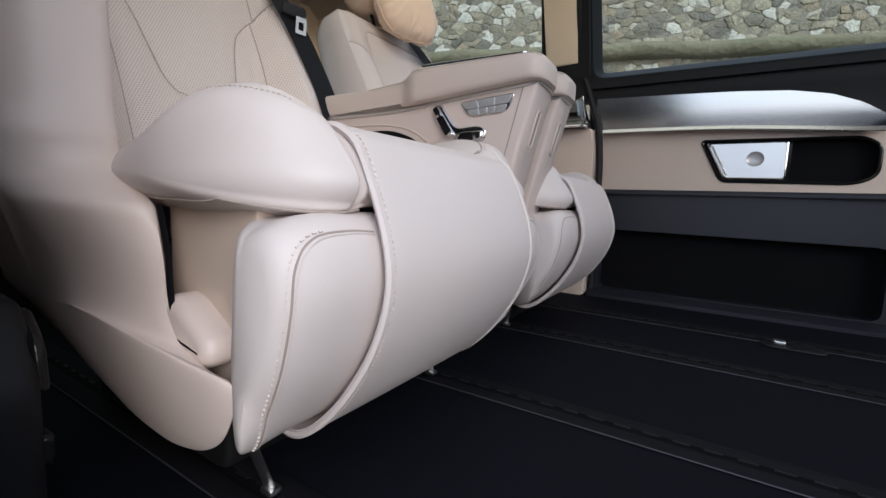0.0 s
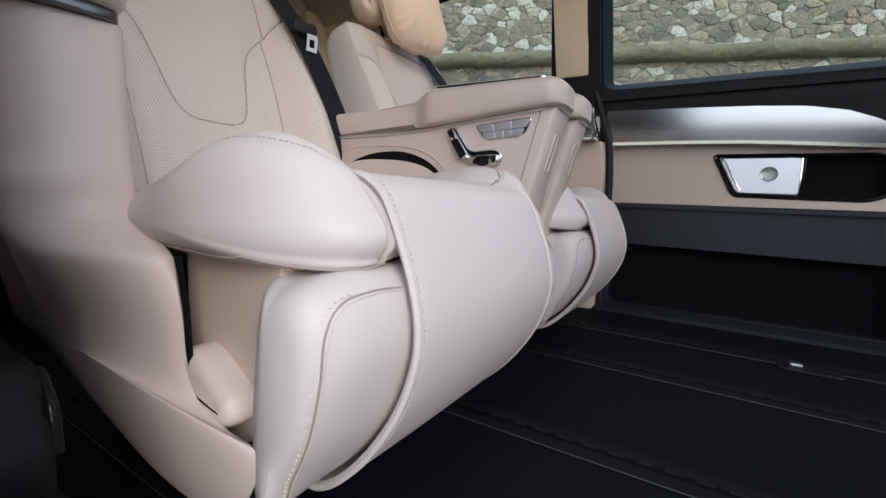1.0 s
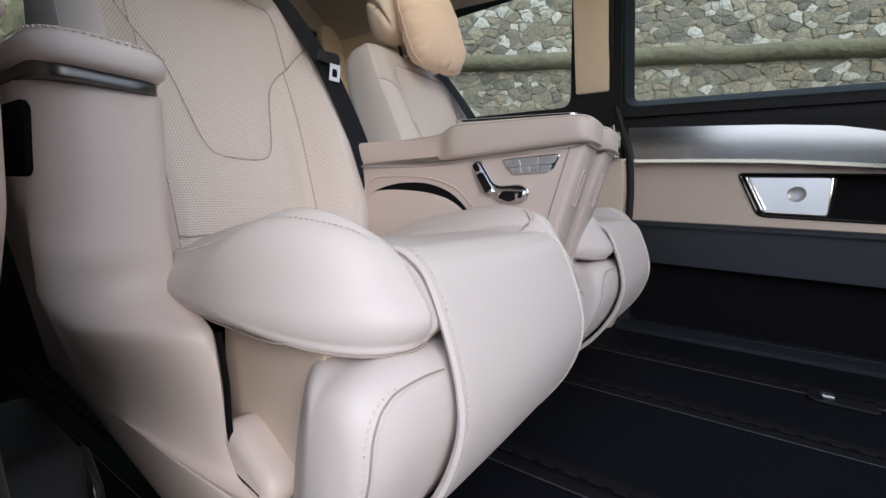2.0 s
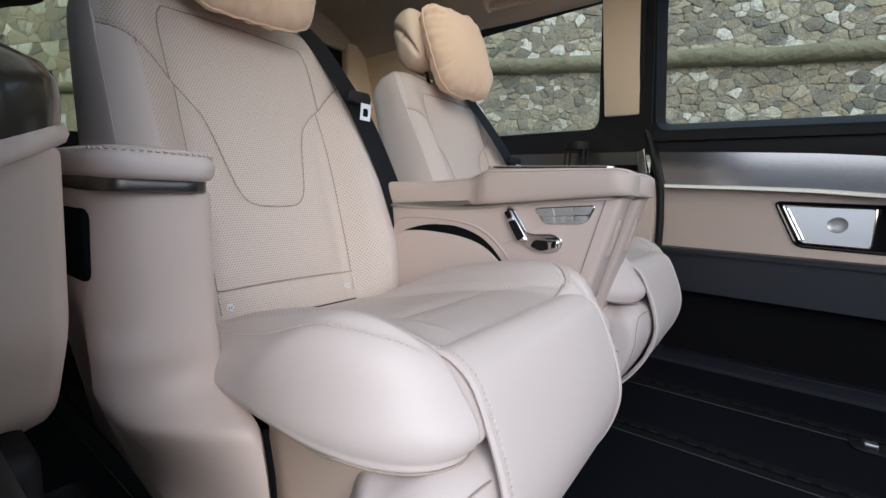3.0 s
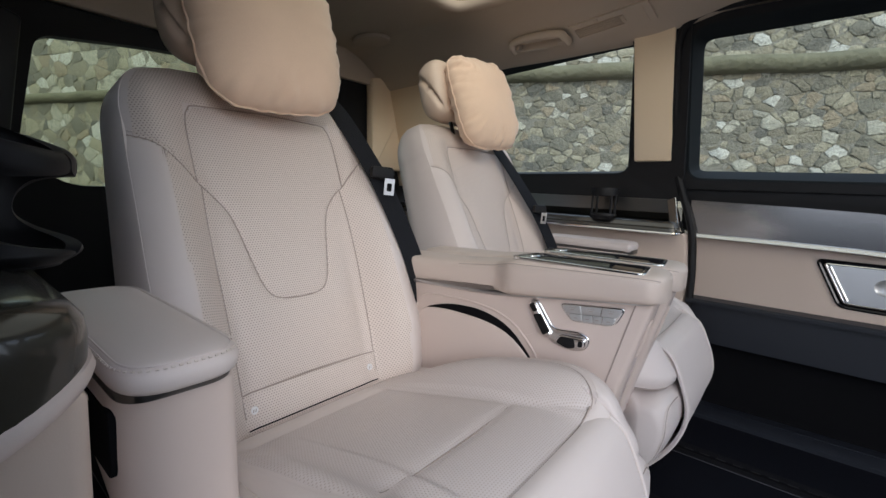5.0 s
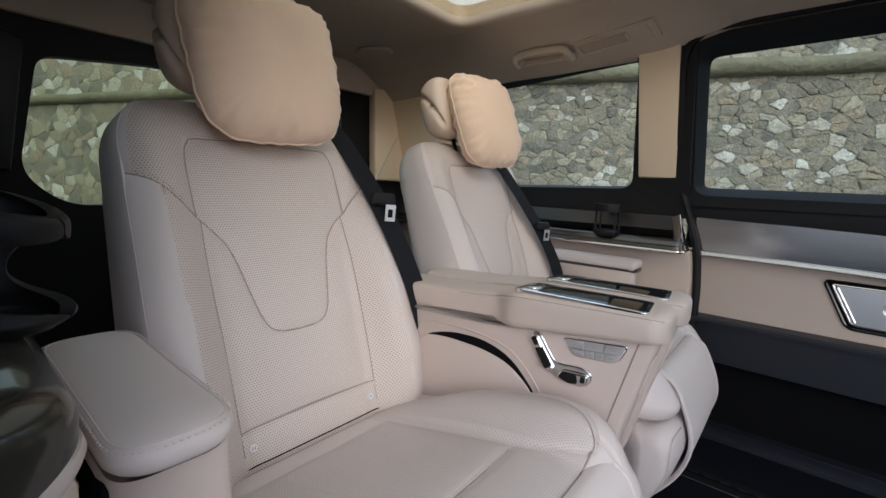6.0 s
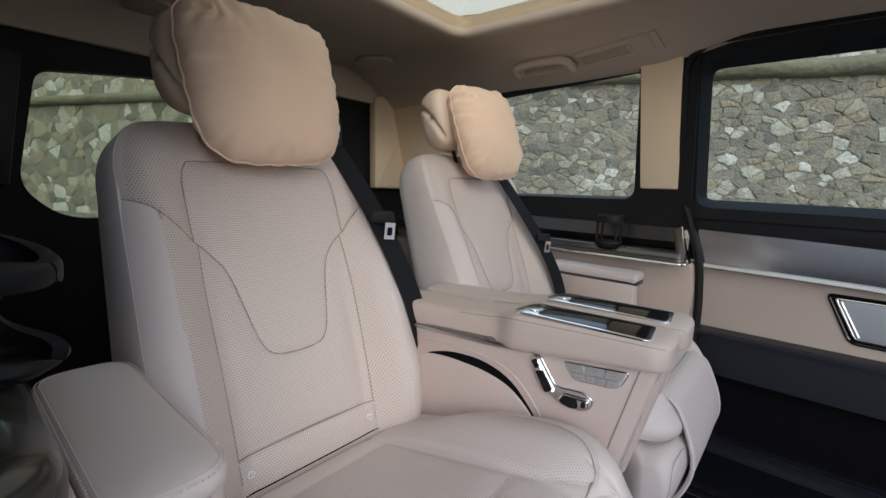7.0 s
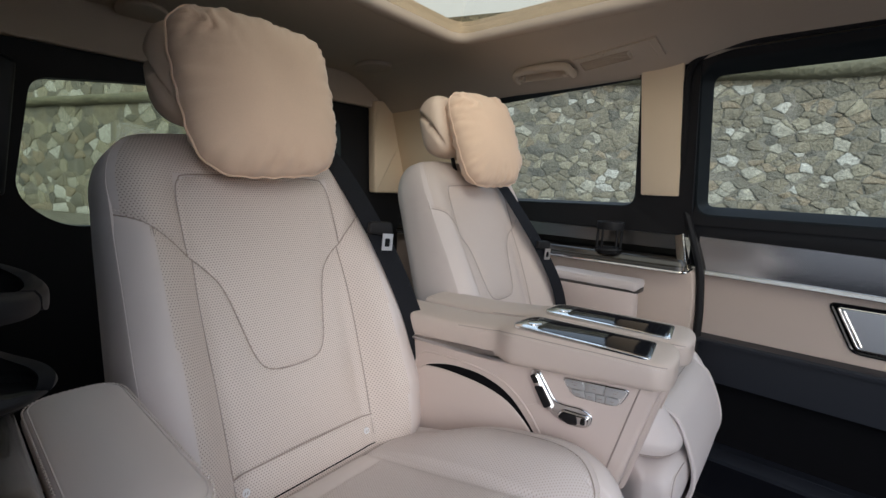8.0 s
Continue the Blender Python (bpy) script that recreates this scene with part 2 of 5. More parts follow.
def rounded(poly, r, seg=5):
    """A 2D outline with its corners rounded; r: one radius or one for each corner."""
    out = []
    n = len(poly)
    for i in range(n):
        p, a, b = Vector(poly[i]), Vector(poly[i - 1]), Vector(poly[(i + 1) % n])
        rad = r[i] if isinstance(r, (list, tuple)) else r
        u, v = (a - p), (b - p)
        k = min(rad, u.length * 0.49, v.length * 0.49)
        s, e = p + u.normalized() * k, p + v.normalized() * k
        for j in range(seg + 1):
            t = j / seg
            out.append(s * (1 - t) ** 2 + p * 2 * t * (1 - t) + e * t * t)
    return out


def inset2(poly, d):
    """An outline moved inwards by d (for outlines that run anticlockwise, d > 0 shrinks)."""
    n = len(poly)
    area = sum(poly[i - 1][0] * poly[i][1] - poly[i][0] * poly[i - 1][1] for i in range(n))
    sgn = 1 if area > 0 else -1
    out = []
    for i in range(n):
        a, p, b = Vector(poly[i - 1]), Vector(poly[i]), Vector(poly[(i + 1) % n])
        t = (b - a)
        if t.length < 1e-9:
            out.append(p.copy())
            continue
        t.normalize()
        out.append(p + Vector((-t.y, t.x)) * d * sgn)
    return out


def slab(poly, lo, hi, edge=0.004, axis="y", seg=3, both=True):
    """An outline given thickness along an axis, with rounded rims. Outline in the two other axes, in order."""
    def lift(p, h):
        return {"y": (p[0], h, p[1]), "x": (h, p[0], p[1]), "z": (p[0], p[1], h)}[axis]
    s = 1 if hi > lo else -1
    rings = []
    if both:
        for k in range(seg + 1):
            a = k / seg * math.pi / 2
            rings.append([lift(p, lo + s * edge * (1 - math.cos(a))) for p in inset2(poly, edge * (1 - math.sin(a)))])
    else:
        rings.append([lift(p, lo) for p in poly])
    for k in range(seg + 1):
        a = k / seg * math.pi / 2
        rings.append([lift(p, hi - s * edge * (1 - math.sin(a))) for p in inset2(poly, edge * (1 - math.cos(a)))])
    return loft(rings)


def plate_with_hole(outer, hole, lo, hi, axis="y"):
    """A plate with one opening; outer and hole are outlines of equally many points, matched in order."""
    def lift(p, h):
        return {"y": (p[0], h, p[1]), "x": (h, p[0], p[1]), "z": (p[0], p[1], h)}[axis]
    rings = [[lift(p, lo) for p in outer], [lift(p, lo) for p in hole], [lift(p, hi) for p in hole], [lift(p, hi) for p in outer]]
    bm = loft(rings + [rings[0]], caps=False)
    bmesh.ops.remove_doubles(bm, verts=bm.verts, dist=1e-6)
    return bm


def match(hole, outer_box):
    """Points on a rectangle's rim, one for each point of a hole inside it, along rays from the middle."""
    x0, x1, z0, z1 = outer_box
    c = sum((Vector(p) for p in hole), Vector((0, 0))) / len(hole)
    out = []
    for p in hole:
        d = Vector(p) - c
        ks = []
        if abs(d.x) > 1e-9:
            ks.append(((x1 if d.x > 0 else x0) - c.x) / d.x)
        if abs(d.y) > 1e-9:
            ks.append(((z1 if d.y > 0 else z0) - c.y) / d.y)
        out.append(c + d * min(ks))
    for cx, cz in ((x0, z0), (x1, z0), (x0, z1), (x1, z1)):
        i = min(range(len(out)), key=lambda k: (out[k] - Vector((cx, cz))).length)
        out[i] = Vector((cx, cz))
    return out


def match_outline(hole, outline):
    """Points on an outline, one for each point of a hole inside it, along rays from the middle."""
    c = sum((Vector(p) for p in hole), Vector((0, 0))) / len(hole)
    out = []
    for p in hole:
        d = Vector(p) - c
        best = None
        for a, b in zip(outline, outline[1:] + outline[:1]):
            a, e = Vector(a) - c, Vector(b) - Vector(a)
            den = d.x * e.y - d.y * e.x
            if abs(den) < 1e-12:
                continue
            k = (a.x * e.y - a.y * e.x) / den
            q = (a.x * d.y - a.y * d.x) / den
            if k > 0 and -1e-6 <= q <= 1 + 1e-6:
                best = k if best is None else max(best, k)
        out.append(c + d * (best or 1.2))
    return out


def step(a, b, x):
    t = min(1.0, max(0.0, (x - a) / (b - a)))
    return t * t * (3 - 2 * t)


def interp(x, xs, ys):
    return float(np.interp(x, xs, ys))

# ---- the van's body: floor, walls, roof ----
MID = 0.69          # the van's middle, across
LEAN = 0.35         # how far the sides lean in above the windows


def lean(bm):
    for v in bm.verts:
        if v.co.z > 0.8:
            v.co.y -= LEAN * (v.co.z - 0.8)
    return bm


def mirrored(bm):
    for v in bm.verts:
        v.co.y = 2 * MID - v.co.y
    bmesh.ops.reverse_faces(bm, faces=bm.faces)
    return bm


def structure(name, bm, material, label, category, sharp=38):
    return tagged(part(name, bm, material, None, "", sharp), label, category, kind="structure")


structure("ground", box(-60, 40, -60, 60, -0.62, -0.5, 0), ASPHALT, "grey asphalt yard round the parked van", "ground")
floor = structure("floor", box(-1.3, 2.0, -0.17, 1.56, -0.06, 0.0, 0), CARPET, "black carpeted van floor with seat rails", "floor")

# seat rails: a slot between two flat dark strips with a thin bright rim
for ry in (0.145, 0.534, 0.93, 1.235):
    rail = thing("seat_rail", "dark metal seat rail sunk in the black floor", "rail", "floor rails", at=(0.3, ry, 0))
    part("strip", box(-1.2, 1.6, 0.008, 0.034, 0.0002, 0.003, 0.001), RAILM, rail)
    part("strip", box(-1.2, 1.6, -0.033, -0.007, 0.0002, 0.003, 0.001), RAILM, rail)
    # the slot's shade is a near-black painted strip
    part("slot", box(-1.2, 1.6, -0.006, 0.007, 0.0004, 0.0010, 0), GAPSHADE, rail)
    part("rim", tube([(-1.2, -0.0345, 0.002), (1.6, -0.0345, 0.002)], 0.0010, 6), RIMM, rail, "thin bright rim")
    bm = bmesh.new()
    for k in range(70):
        cx = -1.15 + k * 0.039
        b2 = box(cx, cx + 0.022, 0.0045, 0.0085, 0.0008, 0.0026, 0)
        me = bpy.data.meshes.new("tmp")
        b2.to_mesh(me)
        b2.free()
        bm.from_mesh(me)
        bpy.data.meshes.remove(me)
    part("locking_teeth", bm, BLACK, rail)

anchor = thing("floor_anchor", "small silver lashing clip in a black floor recess", "anchor", at=(0.735, 1.19, 0))
part("base", slab(rounded([(-0.035, -0.03), (0.09, -0.03), (0.09, 0.03), (-0.035, 0.03)], 0.02), 0.0, 0.006, 0.003, "z"), BLACK, anchor)
part("clip", slab(rounded([(-0.013, -0.012), (0.013, -0.012), (0.013, 0.012), (-0.013, 0.012)], 0.005), 0.006, 0.016, 0.003, "z"), SATIN, anchor, "silver clip")

# ---- far sliding door ----
door = thing("sliding_door", "closed sliding door with beige panel, brushed metal band and window", "car door", at=(0, 0, 0))
X0, X1 = 0.135, 1.28
XL = 0.198          # the door's rear edge below the belt line
pocket = rounded([(0.228, 0.030), (0.985, 0.034), (0.985, 0.240), (0.228, 0.246)], 0.03, 5)
bm = plate_with_hole(match(pocket, (XL, X1, 0.0, 0.386)), pocket, 1.505, 1.545)
part("lower_panel", bm, GREYTRIM, door, "dark grey lower panel with a long storage pocket")
# shade of the deep pocket, put into a near-black colour
part("pocket", loft([[(p[0], y, p[1]) for p in inset2(pocket, d)] for y, d in ((1.5465, -0.012), (1.548, -0.002), (1.61, 0.004), (1.63, 0.012))]), GAPSHADE, door, "near-black filling for the pocket's shade")
part("ledge", loft([[(x, 1.487, 0.372), (x, 1.487, 0.381), (x, 1.492, 0.387), (x, 1.55, 0.388), (x, 1.55, 0.372)] for x in (XL, X1)]), GREYTRIM, door)
part("sill", loft([[(x, 1.47, 0.0), (x, 1.47, 0.012), (x, 1.505, 0.03), (x, 1.55, 0.03), (x, 1.55, 0.0)] for x in (XL, X1)]), GREYTRIM, door)
recess = rounded([(0.512, 0.550), (0.575, 0.421), (0.90, 0.415), (0.948, 0.437), (0.948, 0.522), (0.91, 0.547)], [0.014, 0.02, 0.03, 0.04, 0.04, 0.03], 5)
bm = plate_with_hole(match(recess, (XL, X1, 0.386, 0.588)), recess, 1.556, 1.575)
part("beige_panel", bm, TRIM, door, "plain beige panel")
# capped near-black filling: the hollow's shade is painted, not left to depth
part("handle_recess", loft([[(p[0], y, p[1]) for p in inset2(recess, d)] for y, d in ((1.5765, -0.010), (1.578, -0.001), (1.60, 0.002), (1.615, 0.010))]), GAPSHADE, door, "handle hollow filled with painted black shade")
part("handle_rim", tube([(p[0], 1.555, p[1]) for p in recess], 0.0048, 6, closed=True), BLACKGLOSS, door)
plate = rounded([(0.527, 0.543), (0.583, 0.430), (0.742, 0.427), (0.742, 0.543)], [0.01, 0.012, 0.012, 0.01], 4)
DC = (0.662, 0.490)
dish = [Vector((DC[0] + 0.023 * math.cos(a * math.tau / 48), DC[1] + 0.023 * math.sin(a * math.tau / 48))) for a in range(48)]
hd = part("handle", plate_with_hole(match_outline(dish, inset2(plate, 0.003)), dish, 1.552, 1.572), SATIN, door, "satin silver pull handle")
part("edge", tube([(p[0], 1.555, p[1]) for p in inset2(plate, 0.003)], 0.0036, 8, closed=True), CHROME, hd, "raised edge")
bm = loft([[(DC[0] + r * math.cos(a * math.tau / 48), 0.026 + y, DC[1] + r * math.sin(a * math.tau / 48)) for a in range(48)] for r, y in ((0.0232, 1.5258), (0.0225, 1.5265), (0.020, 1.5285), (0.0155, 1.5303), (0.009, 1.5317), (0.001, 1.5322), (0.001, 1.544), (0.0235, 1.544))], caps=False)
part("dimple", bm, BUTTON, hd, "shallow round dimple", 60)
part("bezel", slab(rounded([(0.519, 0.548), (0.577, 0.423), (0.752, 0.419), (0.752, 0.548)], 0.012, 4), 1.575, 1.5715, 0.001), BLACKGLOSS, hd)
part("bar", tube([(0.543, 1.551, 0.533), (0.590, 1.551, 0.441)], 0.0036, 8), CHROME, hd)
part("inner_grip", slab(rounded([(0.765, 0.43), (0.89, 0.43), (0.89, 0.53), (0.765, 0.535)], 0.03, 4), 1.592, 1.578, 0.004), GREYTRIM, door, "dark inner grip")


def band(rows, xs):
    """A skin through (y, z) profiles at stations along the van."""
    return loft([[(x, y, z) for y, z in rows(x)] for x in xs])


def strip_z(x):
    """Height of the chrome strip along the door."""
    return interp(x, [0.18, 0.45, 0.60, 0.74, 0.92], [0.592, 0.589, 0.585, 0.576, 0.562])


def metal_rows(x):
    lo = strip_z(x) + 0.006
    top = interp(x, [0.18, 0.43, 0.60, 0.73, 0.82, 0.89, 0.94, 0.97], [0.706, 0.699, 0.692, 0.682, 0.664, 0.635, 0.600, 0.574])
    h = max(0.004, top - lo)
    return [(1.575, lo), (1.5205, lo)] + [(1.5205 - 0.0085 * k / 10 - 0.0012 * math.sin(math.pi * k / 10), lo + h * k / 10) for k in range(1, 10)] + [(1.512, lo + h), (1.575, lo + h)]


part("metal_band", band(metal_rows, [0.178 + 0.782 * k / 40 for k in range(41)]), STEEL, door, "curved brushed steel band", 50)
part("chrome_strip", band(lambda x: [(1.535, strip_z(x) - 0.0065), (1.5135, strip_z(x) - 0.0065), (1.5115, strip_z(x) - 0.0045), (1.5150, strip_z(x) + 0.0055), (1.5170, strip_z(x) + 0.0070), (1.535, strip_z(x) + 0.0070)], [0.186 + 0.754 * k / 24 for k in range(25)]), BRIGHT, door, "bright chrome strip", 30)
part("belt_panel", band(lambda x: [(1.555, 0.604), (1.538, 0.604), (1.531, 0.70), (1.521, 0.732), (1.527, 0.748), (1.545, 0.752), (1.555, 0.752)], [0.150, X1]), BLACK, door, "black belt line under the window")
win_hole = rounded([(0.156, 0.774), (1.22, 0.766), (1.2, 1.212), (0.150, 1.202)], [0.05, 0.04, 0.05, 0.06], 6)
door_rim = rounded([(X0 - 0.018, 0.742), (X1, 0.742), (X1, 1.246), (X0 - 0.018, 1.236)], [0.005, 0.005, 0.02, 0.09], 8)
bm = lean(plate_with_hole(match_outline(win_hole, door_rim), win_hole, 1.508, 1.558))
wf = part("window_frame", bm, BLACK, door, "broad black window surround")
bm = lean(loft([[(p[0], y, p[1]) for p in inset2(win_hole, d)] for y, d in ((1.5065, -0.004), (1.5075, 0.003), (1.520, 0.012), (1.536, 0.024), (1.543, 0.028), (1.543, 0.012), (1.52, -0.004), (1.5065, -0.004))], caps=False))
part("seal", bm, SEALM, wf, "blue-grey rubber glass seal")
pane = part("pane", lean(slab(inset2(win_hole, -0.012), 1.545, 1.549, 0.001, seg=1)), GLASS, door, "clear window glass")
pane.visible_shadow = False
seal_line = [(0.206, 1.50, 0.02), (0.206, 1.502, 0.40), (0.200, 1.506, 0.52), (0.190, 1.506, 0.60), (0.167, 1.504, 0.68), (0.143, 1.502, 0.75), (0.118, 1.500, 0.83)]
seal_line += [(x, 1.498 - LEAN * (z - 0.8), z) for x, z in ((0.117, 0.95), (0.116, 1.06), (0.116, 1.12), (0.122, 1.180), (0.144, 1.216), (0.18, 1.232), (0.25, 1.240), (0.5, 1.244), (X1, 1.248))]
part("door_gap_seal", tube(smooth_path(seal_line, 6), 0.012, 8), BLACK, door, "black rubber door seal")

# ---- far side, behind the door ----
wall_f = thing("wall_far_rear", "rear side wall with quarter window, beige and black trim", "wall", kind="structure")
q_hole = rounded([(-0.72, 0.777), (-0.028, 0.789), (-0.006, 1.201), (-0.70, 1.160)], [0.05, 0.045, 0.028, 0.05], 6)
part("window_surround", lean(plate_with_hole(match(q_hole, (-1.14, 0.150, 0.70, 1.235)), q_hole, 1.50, 1.56)), BLACK, wall_f, "black quarter window surround")
bm = lean(loft([[(p[0], y, p[1]) for p in inset2(q_hole, d)] for y, d in ((1.499, -0.003), (1.500, 0.002), (1.52, 0.006), (1.543, 0.011), (1.543, 0.0), (1.499, -0.003))], caps=False))
part("seal", bm, SEALM, wall_f, "blue-grey rubber glass seal")
qp = part("pane", lean(slab(inset2(q_hole, -0.01), 1.545, 1.549, 0.001, seg=1)), GLASS, wall_f, "quarter window glass")
qp.visible_shadow = False
part("pillar", lean(box(-0.006, 0.111, 1.486, 1.4985, 0.829, 1.262, 0.005)), PILLAR, wall_f, "cream pillar trim")
part("pillar_head", lean(slab(rounded([(0.05, 1.0), (0.098, 1.0), (0.098, 1.12), (0.104, 1.18), (0.135, 1.222), (0.20, 1.240), (0.20, 1.275), (0.05, 1.275)], 0.004, 2), 1.528, 1.512, 0.003)), HEADLINER, wall_f)
part("rear_pillar", lean(box(-1.16, -0.735, 1.486, 1.505, 0.715, 1.262, 0.005)), PILLAR, wall_f, "cream rear pillar trim")
part("lower_trim", slab(rounded([(-1.15, 0.0), (0.190, 0.0), (0.190, 0.50), (0.178, 0.599), (-1.15, 0.599)], 0.016, 4), 1.56, 1.455, 0.004), TRIM, wall_f, "beige lower side trim")

shelf = thing("side_shelf", "smoked metallic tray shelf with a chrome edge along the side wall", "shelf")


def shelf_outline(x0, x1, y0, y1, r):
    return rounded([(x0, y0), (x1, y0), (x1, y1), (x0, y1)], [0.01, r, 0.01, 0.01], 8)


part("tray", slab(shelf_outline(-1.1, 0.166, 1.40, 1.52, 0.03), 0.603, 0.618, 0.004, "z"), PIANO, shelf)
part("back", loft([[(x, 1.512, 0.615), (x, 1.478, 0.66), (x, 1.485, 0.705), (x, 1.53, 0.706), (x, 1.53, 0.615)] for x in (-1.1, 0.135)]), DARKSTEEL, shelf, "dark brushed metal back panel")
part("end_cap", loft([[(0.146, 1.41, 0.604), (0.146, 1.50, 0.604), (0.112, 1.495, 0.70), (0.112, 1.478, 0.703)], [(0.165, 1.402, 0.604), (0.165, 1.50, 0.604), (0.134, 1.495, 0.71), (0.134, 1.476, 0.712)]]), STEEL, shelf)
part("edge", tube([(p[0], p[1], 0.598) for p in shelf_outline(-1.1, 0.168, 1.398, 1.51, 0.03)[8:22]], 0.0048, 8), CHROME, shelf, "chrome edge strip")
rim = shelf_outline(-1.1, 0.168, 1.398, 1.51, 0.03)
part("fascia", loft([[(p[0], p[1], z) for p in inset2(rim, d)] for d, z in ((0.004, 0.602), (-0.001, 0.603), (0.002, 0.612), (0.008, 0.628), (0.013, 0.634), (0.020, 0.635), (0.027, 0.631), (0.033, 0.6185))], caps=False), DARKSTEEL, shelf, "sloping dark metal fascia", 50)

part("end_strip", tube(smooth_path([(0.174, 1.412, 0.604), (0.164, 1.428, 0.625), (0.145, 1.462, 0.68), (0.136, 1.474, 0.712)], 5), 0.0026, 8), CHROME, shelf, "chrome end strip")


def cup_holder(x, y, m, zt=0.0, deep=0.0, zr=0.0):
    """An open cup holder: base dish, back column and top ring; m: +1 opens towards the far side."""
    c = thing("cup_holder", "black plastic cup holder with an open ring", "cup holder", "cup holders", at=(x, y, zt))
    ring = [(0.043 * math.cos(a * math.tau / 32), 0.043 * math.sin(a * math.tau / 32), 0.0) for a in range(32)]

    def annulus(r0, r1, z0, z1):
        rr = []
        for r, z in ((r0, z0), (r1, z0), (r1 + 0.002, (z0 + z1) / 2), (r1, z1), (r0, z1), (r0, z0)):
            rr.append([(r * math.cos(a * math.tau / 40), r * math.sin(a * math.tau / 40), z) for a in range(40)])
        b = loft(rr, caps=False)
        bmesh.ops.remove_doubles(b, verts=b.verts, dist=1e-6)
        return b
    part("ring", annulus(0.035, 0.043, 0.062 + zr, 0.088 + zr), BLACK, c, "deep top ring")
    rr = []
    for r, z in ((0.001, 0.010), (0.034, 0.012), (0.043, 0.022), (0.045, 0.016), (0.036, 0.004), (0.028, 0.0), (0.001, 0.0)):
        rr.append([(r * math.cos(a * math.tau / 40), r * math.sin(a * math.tau / 40), z) for a in range(40)])
    part("dish", loft(rr), BLACK, c)
    for a in (35, 145, 215, 325):
        px, py = 0.039 * math.cos(radians(a)), 0.039 * math.sin(radians(a))
        part("post", tube([(px, py, 0.008), (px, py, 0.066 + zr)], 0.0042, 8), BLACK, c)
    return c


cup_holder(-0.075, 1.418, -1, 0.625, 0.0, 0.022)


def scoop_holder(x, y, z, turn):
    """A cup holder moulded in one: ring and dish joined by a broad curved back that rises behind."""
    c = thing("cup_holder", "black plastic cup holder with a curved open front", "cup holder", "cup holders", at=(x, y, z))
    rows = [(0.0, 179, 0.026), (0.006, 178, 0.040), (0.013, 178, 0.049), (0.018, 165, 0.049), (0.023, 130, 0.047), (0.032, 90, 0.044), (0.045, 66, 0.043), (0.060, 66, 0.043),
            (0.072, 88, 0.044), (0.080, 128, 0.046), (0.085, 165, 0.048), (0.090, 178, 0.049), (0.100, 178, 0.049), (0.106, 178, 0.045)]
    rings = []
    for zz, half, r in [tuple(p) for p in smooth_path(rows, 4)]:
        ring = []
        for r2, order in ((r, range(-24, 25)), (r - 0.012, range(24, -25, -1))):
            for k in order:
                a = radians(turn + half * k / 24)
                rise = 0.030 * step(0.05, 0.10, zz) * (1 + math.cos(radians(half * k / 24))) / 2
                ring.append((r2 * math.cos(a), r2 * math.sin(a), zz + rise))
        rings.append(ring)
    part("shell", loft(rings), BLACK, c, "curved holder shell", 60)
    part("dish", slab([(0.034 * math.cos(a * math.tau / 32), 0.034 * math.sin(a * math.tau / 32)) for a in range(32)], 0.001, 0.009, 0.002, "z"), BLACK, c)
    return c


scoop_holder(-0.105, -0.055, 0.620, 235)

# ---- near side, behind the open door ----
wall_n = thing("wall_near_rear", "rear side wall beside the open door, beige and black trim", "wall", kind="structure")
part("window_surround", mirrored(lean(plate_with_hole(match(q_hole, (-1.14, 0.12, 0.70, 1.235)), q_hole, 1.51, 1.56))), BLACK, wall_n)
qn = part("pane", mirrored(lean(slab(inset2(q_hole, -0.01), 1.545, 1.549, 0.001, seg=1))), GLASS, wall_n)
qn.visible_shadow = False
part("rear_pillar", mirrored(lean(box(-1.16, -0.735, 1.486, 1.505, 0.805, 1.262, 0.005))), PILLAR, wall_n)
near_prof = rounded([(-1.15, 0.02), (-0.62, 0.02), (0.02, 0.335), (0.075, 0.42), (0.085, 0.561), (-1.15, 0.561)], [0.01, 0.02, 0.03, 0.02, 0.012, 0.01], 5)
part("beige_panel", slab(near_prof, -0.16, -0.042, 0.014), TRIM, wall_n, "beige side panel ending in a rounded front edge")
part("lower_trim", slab(rounded([(-1.15, 0.0), (0.06, 0.0), (0.06, 0.33), (-0.1, 0.33), (-1.15, 0.2)], 0.02, 4), -0.16, -0.062, 0.012), BLACK, wall_n, "black lower trim")
# door post out of view, its outline shaped to shade the outer armrest
part("door_post_blocker", slab(rounded([(-1.15, -0.06), (0.335, -0.06), (0.345, 0.44), (0.335, 0.72), (0.29, 0.96), (0.21, 1.14), (0.12, 1.26), (-0.02, 1.26), (0.02, 0.80), (-1.15, 0.70)], 0.03, 4), -0.26, -0.118, 0.02), BLACK, wall_n, "black door post out of view, shaped to block light")
# added unseen block that keeps light off the shell's lower rear
part("sill_light_blocker", slab(rounded([(-0.3, -0.06), (0.29, -0.06), (0.30, 0.28), (0.24, 0.37), (-0.3, 0.37)], 0.03, 4), -0.26, -0.088, 0.015), BLACK, wall_n)
near_shelf = thing("side_shelf", "smoked metallic tray shelf with a pale edge beside the open door", "shelf")
tops = []
for k in range(13):
    a = k / 12 * math.pi / 2
    x, e = (0.045 + 0.055 * math.sin(a), 0.062 * (1 - math.cos(a)))
    tops.append((x, e))
tops = [(-1.1, 0), (-0.4, 0)] + tops
